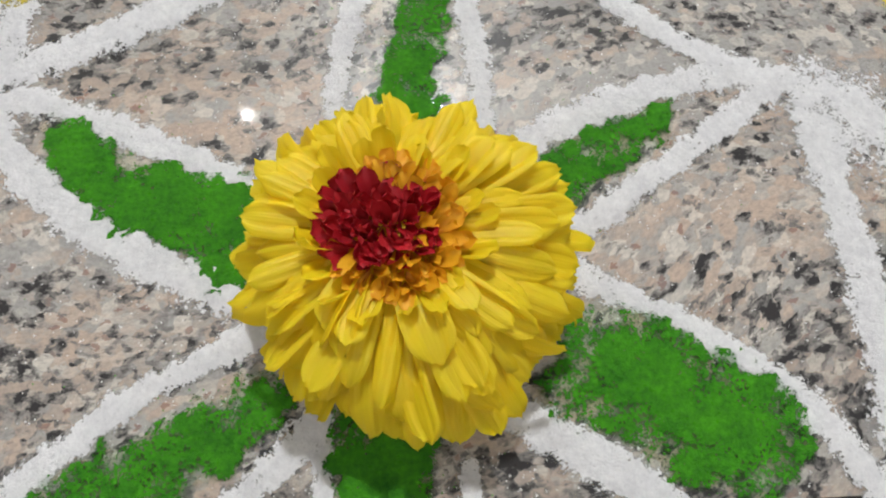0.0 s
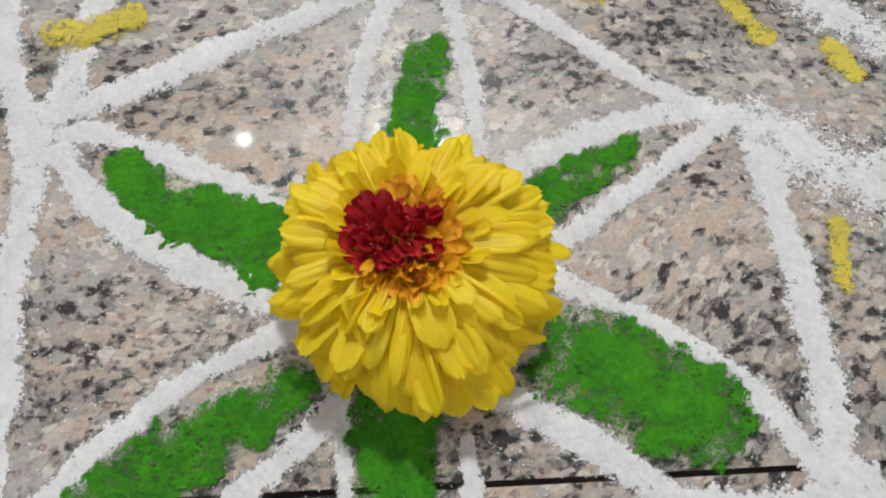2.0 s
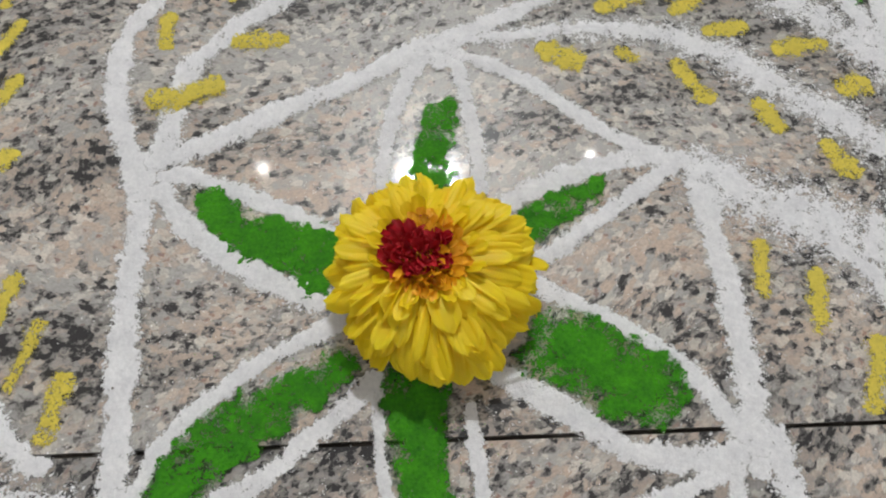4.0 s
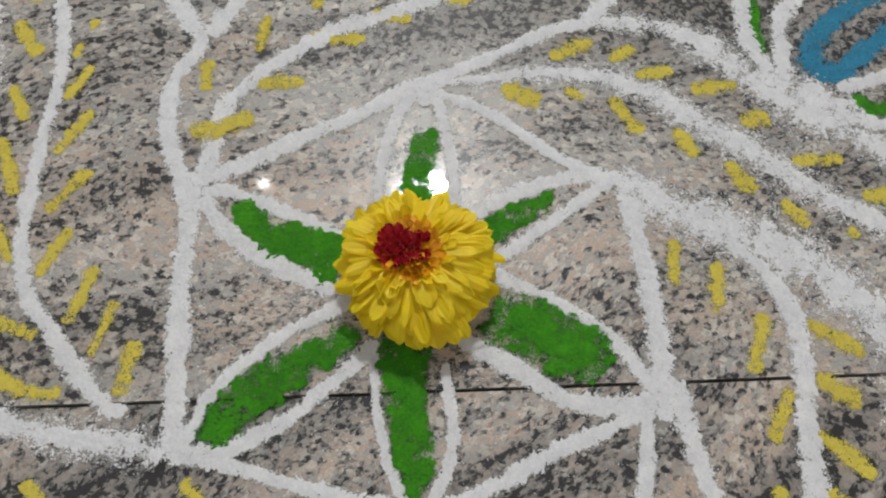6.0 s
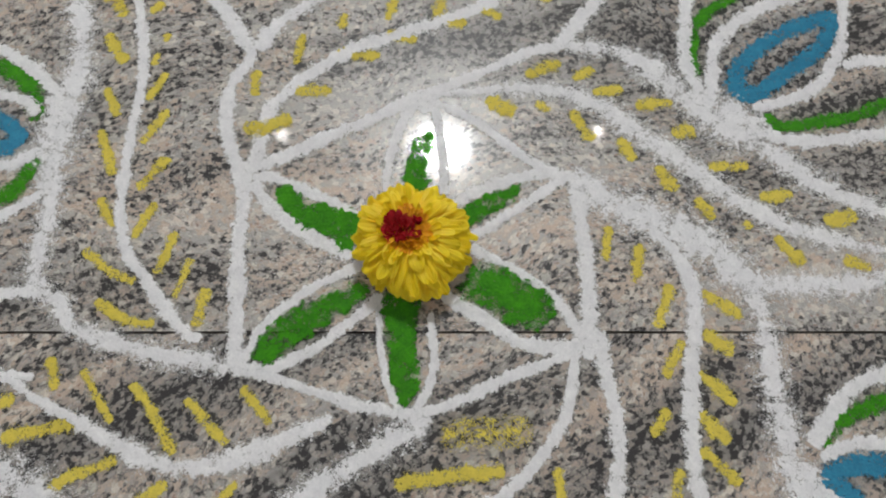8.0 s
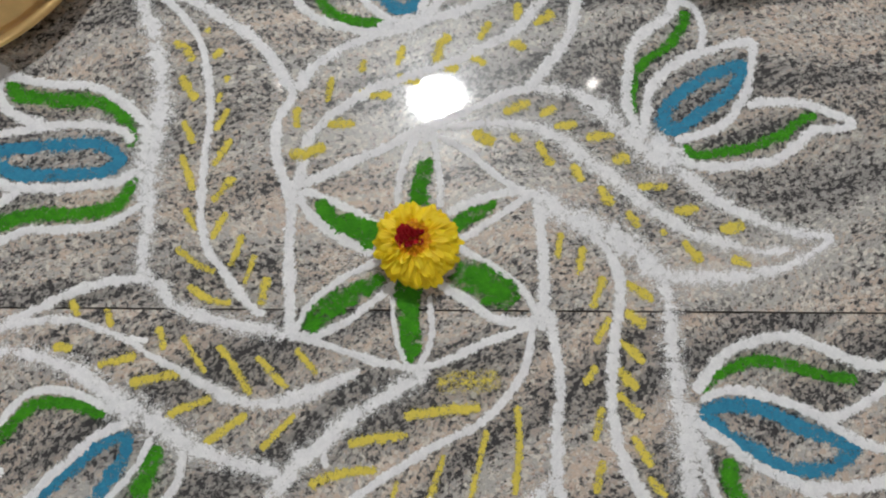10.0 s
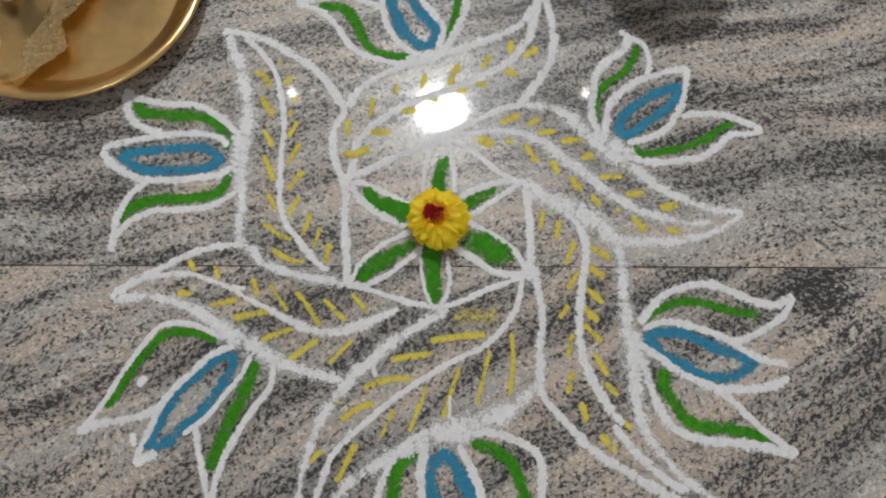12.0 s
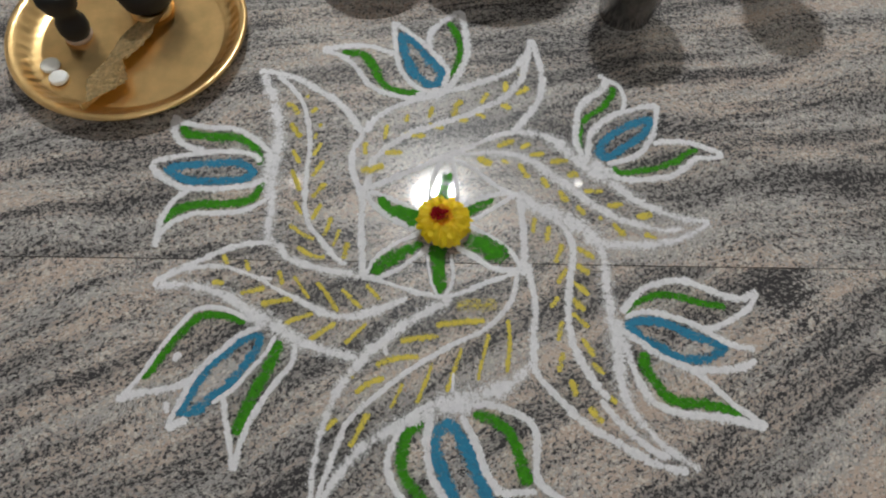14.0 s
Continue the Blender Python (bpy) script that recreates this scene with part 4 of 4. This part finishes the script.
def petal_mesh(name, length, width, cup, curl, notch, mat, rows=13, cols=9):
    """A petal along +y: narrow foot, broad blunt tip with small teeth, grooved blade, tip curled."""
    verts, along, aside = [], [], []
    for i in range(rows):
        s = 1 - (1 - i / (rows - 1)) ** 1.6
        w = width * (0.32 + 0.68 * math.sin(min(1.0, s * 1.5) * math.pi / 2))
        if s > 0.78:
            w *= math.sqrt(max(0.0, 1 - 0.80 * ((s - 0.78) / 0.22) ** 2))
        end = max(0.0, (s - 0.78) / 0.22) ** 2
        for j in range(cols):
            u = 2 * j / (cols - 1) - 1
            x = u * w / 2
            y = length * (s - end * (0.05 * u * u + 0.060 * notch * (1 - abs(math.cos(u * math.pi * 1.25)))))
            z = (cup * width * u * u * (0.8 - 0.3 * s) - curl * length * (0.5 * s * s + 0.6 * s ** 5) + 0.075 * width * math.cos(u * 9.4) * math.sin(min(1, s * 1.1) * math.pi * 0.85)
                 + 0.05 * width * end * math.sin(u * 5 + curl * 40))
            verts.append((x, y, z))
            along.append(s)
            aside.append(u)
    faces = [(i * cols + j, i * cols + j + 1, (i + 1) * cols + j + 1, (i + 1) * cols + j) for i in range(rows - 1) for j in range(cols - 1)]
    mesh = bpy.data.meshes.new(name)
    mesh.from_pydata(verts, [], faces)
    for key, vals in (("along", along), ("aside", aside)):
        mesh.attributes.new(key, "FLOAT", "POINT").data.foreach_set("value", vals)
    mesh.polygons.foreach_set("use_smooth", [True] * len(faces))
    mesh.materials.append(mat)
    return mesh


rng = random.Random(11)
SHAPES = [petal_mesh("petal", 0.0160, 0.0058 * rng.uniform(0.75, 1.2), rng.uniform(-0.40, 0.35), rng.uniform(0.04, 0.36), rng.uniform(0.2, 1.0), PETAL) for _ in range(12)]
INNER = [petal_mesh("petal", 0.0105, 0.0048 * rng.uniform(0.8, 1.15), rng.uniform(0.2, 0.6), rng.uniform(-0.12, 0.08), rng.uniform(0.2, 1.0), PETAL) for _ in range(6)]
RED = [petal_mesh("floret", 0.0042 * rng.uniform(0.8, 1.2), 0.0030 * rng.uniform(0.8, 1.3), 0.6, rng.uniform(-0.2, 0.2), 1.0, FLORET, 6, 5) for _ in range(4)]
GOLD = [petal_mesh("floret", 0.0040 * rng.uniform(0.8, 1.2), 0.0026 * rng.uniform(0.8, 1.3), 0.6, rng.uniform(-0.2, 0.2), 1.0, ORANGE, 6, 5) for _ in range(3)]

DISC = Vector((-0.0034, 0.0013, 0.0))
# a hidden core closes the gaps between the petals
part("receptacle", turned([(0.0, 0.001), (0.014, 0.002), (0.0185, 0.009), (0.016, 0.016), (0.010, 0.0210), (0.0, 0.0222)], 24),
     plain("petal_core", (0.90, 0.60, 0.03), 0.7), flower)


def place(kind, mesh, foot, azimuth, lift, roll, scale):
    ob = new(kind, mesh)
    ob.parent = flower
    m = Matrix.Translation(foot) @ Matrix.Rotation(azimuth - math.pi / 2, 4, "Z") @ Matrix.Rotation(lift, 4, "X") @ Matrix.Rotation(roll, 4, "Y")
    ob.matrix_basis = m @ Matrix.Scale(scale, 4)
    return ob


def dome(polar, a, k):
    """A point of the flower head's rounded shape, k times its size, leaning to the disc at the top."""
    c, sn = math.cos(radians(polar)), math.sin(radians(polar))
    lean = DISC * max(0.0, c) ** 0.8
    return lean + Vector((0.0290 * k * sn * math.cos(a), 0.0290 * k * sn * math.sin(a), 0.0138 + (0.0155 if c > 0 else 0.0125) * k * c))


def lay(mesh, size, foot, tip, twist, scale):
    """Lays a petal from its foot to its tip, its face turned up and outward."""
    along = (tip - foot).normalized()
    out = Vector((foot.x + tip.x, foot.y + tip.y, 0.0)).normalized() * 0.6 + Vector((0, 0, 1))
    across = along.cross(out).normalized()
    m = Matrix((across, along, across.cross(along))).transposed().to_4x4()
    ob = new("petal", mesh)
    ob.parent = flower
    grow = (tip - foot).length / size
    ob.matrix_basis = Matrix.Translation(foot) @ m @ Matrix.Rotation(twist, 4, "Y") @ Matrix.Diagonal((scale, grow, grow, 1))


# rings of petals, from the skirt up to the crown: (count, angle of the tips from the top, reach)
RINGS = [(20, 136, 0.93), (24, 120, 0.97), (27, 106, 1.0), (29, 94, 1.01), (29, 83, 1.02), (28, 73, 1.03), (26, 63, 1.04), (23, 54, 1.06), (20, 45, 1.08), (15, 37, 1.08)]
for k, (count, polar, reach) in enumerate(RINGS):
    for i in range(count):
        a = 2 * math.pi * (i + 0.5 * (k % 2) + rng.uniform(-0.36, 0.36)) / count
        lie = polar + rng.uniform(-9, 9)
        tip = dome(lie, a + rng.uniform(-0.15, 0.15), reach * rng.uniform(0.90, 1.04))
        tip.z = max(tip.z, 0.0012)
        foot = dome(max(18, lie - rng.uniform(26, 38)), a, 0.60)
        lay(rng.choice(SHAPES), 0.0160, foot, tip, radians(rng.gauss(0, 24)), rng.uniform(0.82, 1.12) * (0.80 + 0.20 * math.sin(radians(polar))))
for i in range(17):
    a = 2 * math.pi * (i + rng.uniform(-0.3, 0.3)) / 17
    foot = DISC + Vector((0.0082 * math.cos(a), 0.0082 * math.sin(a), 0.0214))
    reach = rng.uniform(0.0132, 0.0162)
    lay(rng.choice(INNER), 0.0105, foot, DISC + Vector((reach * math.cos(a), reach * math.sin(a), 0.0272 + rng.uniform(-0.0012, 0.0012))), radians(rng.gauss(0, 15)), rng.uniform(0.75, 1.0))
for i in range(170):
    rr, a = 0.0095 * math.sqrt((i + 0.5) / 170), i * 2.39996
    side_angle = (a + math.pi) % (2 * math.pi) - math.pi
    gold = rng.random() < (0.9 if rr > 0.0062 and -2.5 < side_angle < 2.2 else 0.55 if rr > 0.0040 and -1.3 < side_angle < 1.9 else 0.04)
    if rr > 0.0088 and not gold:
        continue
    place("floret", rng.choice(GOLD if gold else RED), DISC + Vector((rr * math.cos(a), rr * math.sin(a), 0.0256 - 22 * rr * rr)), a + rng.uniform(-0.8, 0.8),
          radians(72 - 4000 * rr + rng.uniform(-28, 28)), radians(rng.uniform(-40, 40)), rng.uniform(0.7, 1.15))
# red specks fallen on the petals
for x, y, z in ((-0.002, -0.0235, 0.0150), (-0.0145, -0.0035, 0.0215), (-0.013, -0.005, 0.0205)):
    place("floret", RED[0], (x, y, z), -1.4, radians(-20), 0.3, 0.55)


# ---------------------------------------------------------------- things on the floor
PLATE = (-0.3525, 0.244)
plate = thing("brass_plate", *PLATE, 0.0, "round polished brass tray with a low rolled rim, on the floor", "tray")
def fluted(r, z, a):
    """Shallow flutes on the sloping inner wall."""
    inner = 0.107 < r < 0.123 and z < 1.05 * (r - 0.1005)
    return 1 + 0.011 * abs(math.sin(28 * a)) if inner else 1.0


part("dish", turned([(0.0, 0.0), (0.104, 0.0), (0.112, 0.003), (0.122, 0.0155), (0.1275, 0.0185), (0.131, 0.0195), (0.1325, 0.0185), (0.1335, 0.0195), (0.1325, 0.0222),
                     (0.1290, 0.0224), (0.1245, 0.0205), (0.1205, 0.0170), (0.1160, 0.0118), (0.1115, 0.0068), (0.1065, 0.0042), (0.1045, 0.0034), (0.1030, 0.0026), (0.1010, 0.0024), (0.0, 0.0024)], 336, fluted),
     BRASS, plate, "polished golden brass with a fluted wall")

# gilded leaf with a torn, toothed edge lying in the tray: pairs of points on its two edges, from the tip up (millimetres)
LEAF_ROWS = [((-379, 127), (-378, 127.8)), ((-384, 146), (-360, 151)), ((-390, 170), (-346, 162)), ((-391, 179), (-340, 171)), ((-388, 184), (-346, 186)), ((-381, 196), (-350, 199)),
             ((-377, 206), (-341, 208)), ((-372, 222), (-335, 217)), ((-367, 240), (-328, 233)), ((-352, 268), (-319, 268))]
leaf = thing("gilded_leaf", -0.364, 0.203, 0.0026, "thin gilded leaf-shaped sheet with jagged edge in the brass tray", "ornament")
bm = bmesh.new()
grid = []
NU, NV = 73, 26
for i in range(NU):
    s = i / (NU - 1) * (len(LEAF_ROWS) - 1)
    k = min(int(s), len(LEAF_ROWS) - 2)
    (l0, r0), (l1, r1) = LEAF_ROWS[k], LEAF_ROWS[k + 1]
    lo, hi = Vector(l0).lerp(Vector(l1), s - k), Vector(r0).lerp(Vector(r1), s - k)
    hi.x += 3.4 * hash3(s * 2.3, 0.0, 3.0) + 3.0 * hash3(s * 6.1, 0.0, 8.0)
    lo.x += 1.0 * hash3(s * 2.9, 0.0, 5.0)
    rowv = []
    for j in range(NV):
        u = j / (NV - 1)
        q = lo.lerp(hi, u)
        z = 1.0 + 12.0 * u ** 1.7 + 10.0 * max(0.0, 1 - s) ** 1.5 + 1.1 * hash3(q.x * 0.10, q.y * 0.10, 1.0) + 0.8 * hash3(q.x * 0.33, q.y * 0.33, 2.0)
        rowv.append(bm.verts.new((q.x / 1000 + 0.364, q.y / 1000 - 0.203, z / 1000)))
    grid.append(rowv)
for i in range(NU - 1):
    for j in range(NV - 1):
        bm.faces.new((grid[i][j], grid[i][j + 1], grid[i + 1][j + 1], grid[i + 1][j]))
bmesh.ops.solidify(bm, geom=bm.faces[:], thickness=0.0008)
sheet = part("sheet", bm, GILT, leaf)
for i in range(16):
    row, u = LEAF_ROWS[2 + i % 7], 0.45 + 0.4 * rng.random()
    q = Vector(row[0]).lerp(Vector(row[1]), u)
    bead = bmesh.new()
    bmesh.ops.create_icosphere(bead, subdivisions=2, radius=0.0012, matrix=Matrix.Translation((q.x / 1000 + 0.364, q.y / 1000 - 0.203, (1.2 + 12.0 * u ** 1.7) / 1000)))
    part("bead", bead, GILT, sheet)


def tablet(x, y, z):
    t = part("camphor_tablet", turned([(0.0, 0.0), (0.0085, 0.0), (0.0105, 0.0015), (0.0105, 0.0045), (0.0085, 0.006), (0.0, 0.0066)], 32), CAMPHOR)
    t.location = (x, y, z)
    tagged(t, "round white camphor tablet lying in the brass tray", "tablet", "camphor tablets")


tablet(-0.4345, 0.1955, 0.0026)
tablet(-0.4210, 0.1782, 0.0026)

holder = thing("incense_holder", -0.4145, 0.2425, 0.0026, "blackened narrow metal holder with pale foot rim in the tray", "holder")
part("foot", turned([(0.0, 0.0), (0.0150, 0.0), (0.0160, 0.003), (0.0150, 0.006), (0.0, 0.006)], 40), plain("pale_worn_foot", (0.55, 0.42, 0.34), 0.5), holder, "pale worn rim")
part("body", turned([(0.0, 0.006), (0.0148, 0.006), (0.0172, 0.014), (0.0165, 0.024), (0.0128, 0.031), (0.0125, 0.038), (0.0180, 0.046), (0.0215, 0.058), (0.0210, 0.068), (0.0170, 0.074), (0.0, 0.074)], 40), IRON, holder, "blackened metal")

diya = thing("oil_lamp", -0.339, 0.288, 0.0026, "blackened round oil lamp standing on the gilded leaf", "oil lamp")
part("base", turned([(0.0, 0.0), (0.024, 0.0), (0.026, 0.003), (0.020, 0.007), (0.0, 0.008)], 48), BRASS, diya, "brass base")
part("bowl", turned([(0.0, 0.0075), (0.018, 0.0078), (0.0295, 0.018), (0.0335, 0.034), (0.0325, 0.046), (0.0290, 0.048), (0.0280, 0.044), (0.022, 0.024), (0.0, 0.018)], 48), IRON, diya, "soot-black bowl")



def flared_cup(name, x, y, foot, mouth, h, mat, label):
    t = thing(name, x, y, 0.0, label, "vessel", "vessels behind the drawing")
    part("wall", turned([(0.0, 0.001), (foot * 0.95, 0.0), (foot, 0.002), (foot * 0.6 + mouth * 0.4, 0.5 * h), (mouth * 0.96, 0.96 * h),
                         (mouth * 0.93, 0.96 * h), (foot * 0.56 + mouth * 0.36, 0.5 * h), (foot * 0.9, 0.006), (0.0, 0.005)], 64), mat, t)
    part("rim", turned([(mouth * 0.93, 0.955 * h), (mouth * 0.985, 0.955 * h), (mouth, 0.98 * h), (mouth * 0.97, h), (mouth * 0.93, 0.985 * h), (mouth * 0.93, 0.955 * h)], 64), mat, t)


flared_cup("steel_vessel", 0.230, 0.304, 0.0315, 0.056, 0.118, STEEL, "dark steel vessel with a flared mouth standing on the granite")
# out of view, invented shapes: set so their shadows darken the far floor
flared_cup("unseen_vessel", 0.076, 0.440, 0.055, 0.116, 0.104, COPPER, "unseen wide dull bronze bowl, placed to shade the far floor")
flared_cup("unseen_vessel", -0.078, 0.374, 0.045, 0.069, 0.048, COPPER, "unseen low dull bronze dish, placed to shade the far floor")
flared_cup("unseen_vessel", 0.404, 0.365, 0.025, 0.047, 0.16, COPPER, "unseen small dull bronze cup, placed to shade the far floor")
flared_cup("unseen_vessel", 0.570, 0.437, 0.025, 0.047, 0.16, COPPER, "unseen small dull bronze cup, placed to shade the floor's far corner")


# ---------------------------------------------------------------- loose grains round the star
def grains(name, mark, mat, count, spots, size):
    verts, faces = [], []
    for _ in range(count):
        x, y = spots()
        r = size * rng.uniform(0.5, 1.3)
        k = len(verts)
        for dx, dy, dz in ((1, 0, 0.3), (-0.5, 0.87, 0.2), (-0.5, -0.87, 0.25), (0.1, 0.1, 1.3)):
            verts.append((x + r * (dx + rng.uniform(-0.3, 0.3)), y + r * (dy + rng.uniform(-0.3, 0.3)), r * dz + 0.00002))
        faces += [(k, k + 1, k + 3), (k + 1, k + 2, k + 3), (k + 2, k, k + 3)]
    mesh = bpy.data.meshes.new(name)
    base = mark.location
    mesh.from_pydata([(x - base[0], y - base[1], z) for x, y, z in verts], [], faces)
    mesh.materials.append(mat)
    tagged(part(name, None, None, mark, mesh=mesh), kind="stuff")


GRAIN_WHITE = plain("white_grain", (0.86, 0.86, 0.87), 0.5, vary=0.1, scale=900)
GRAIN_GREEN = plain("green_grain", (0.06, 0.28, 0.01), 0.6, vary=0.2, scale=900)
star = [o for o in scene.objects if o.name == "rangoli_star"][0]


def round_star():
    a, r = rng.uniform(0, 2 * math.pi), 0.03 + 0.07 * abs(rng.gauss(0, 0.6))
    return 0.007 + r * math.cos(a), r * math.sin(a)


def on_petals():
    a, r = rng.randrange(6) * math.pi / 3 + rng.gauss(-0.45, 0.16), rng.uniform(0.03, 0.07)
    return 0.006 + r * math.cos(a), r * math.sin(a)


grains("loose_powder", star, GRAIN_WHITE, 2600, round_star, 0.00022)
grains("green_powder_scatter", star, GRAIN_GREEN, 700, on_petals, 0.0002)
grains("white_powder_scatter", star, GRAIN_WHITE, 260, on_petals, 0.00018)
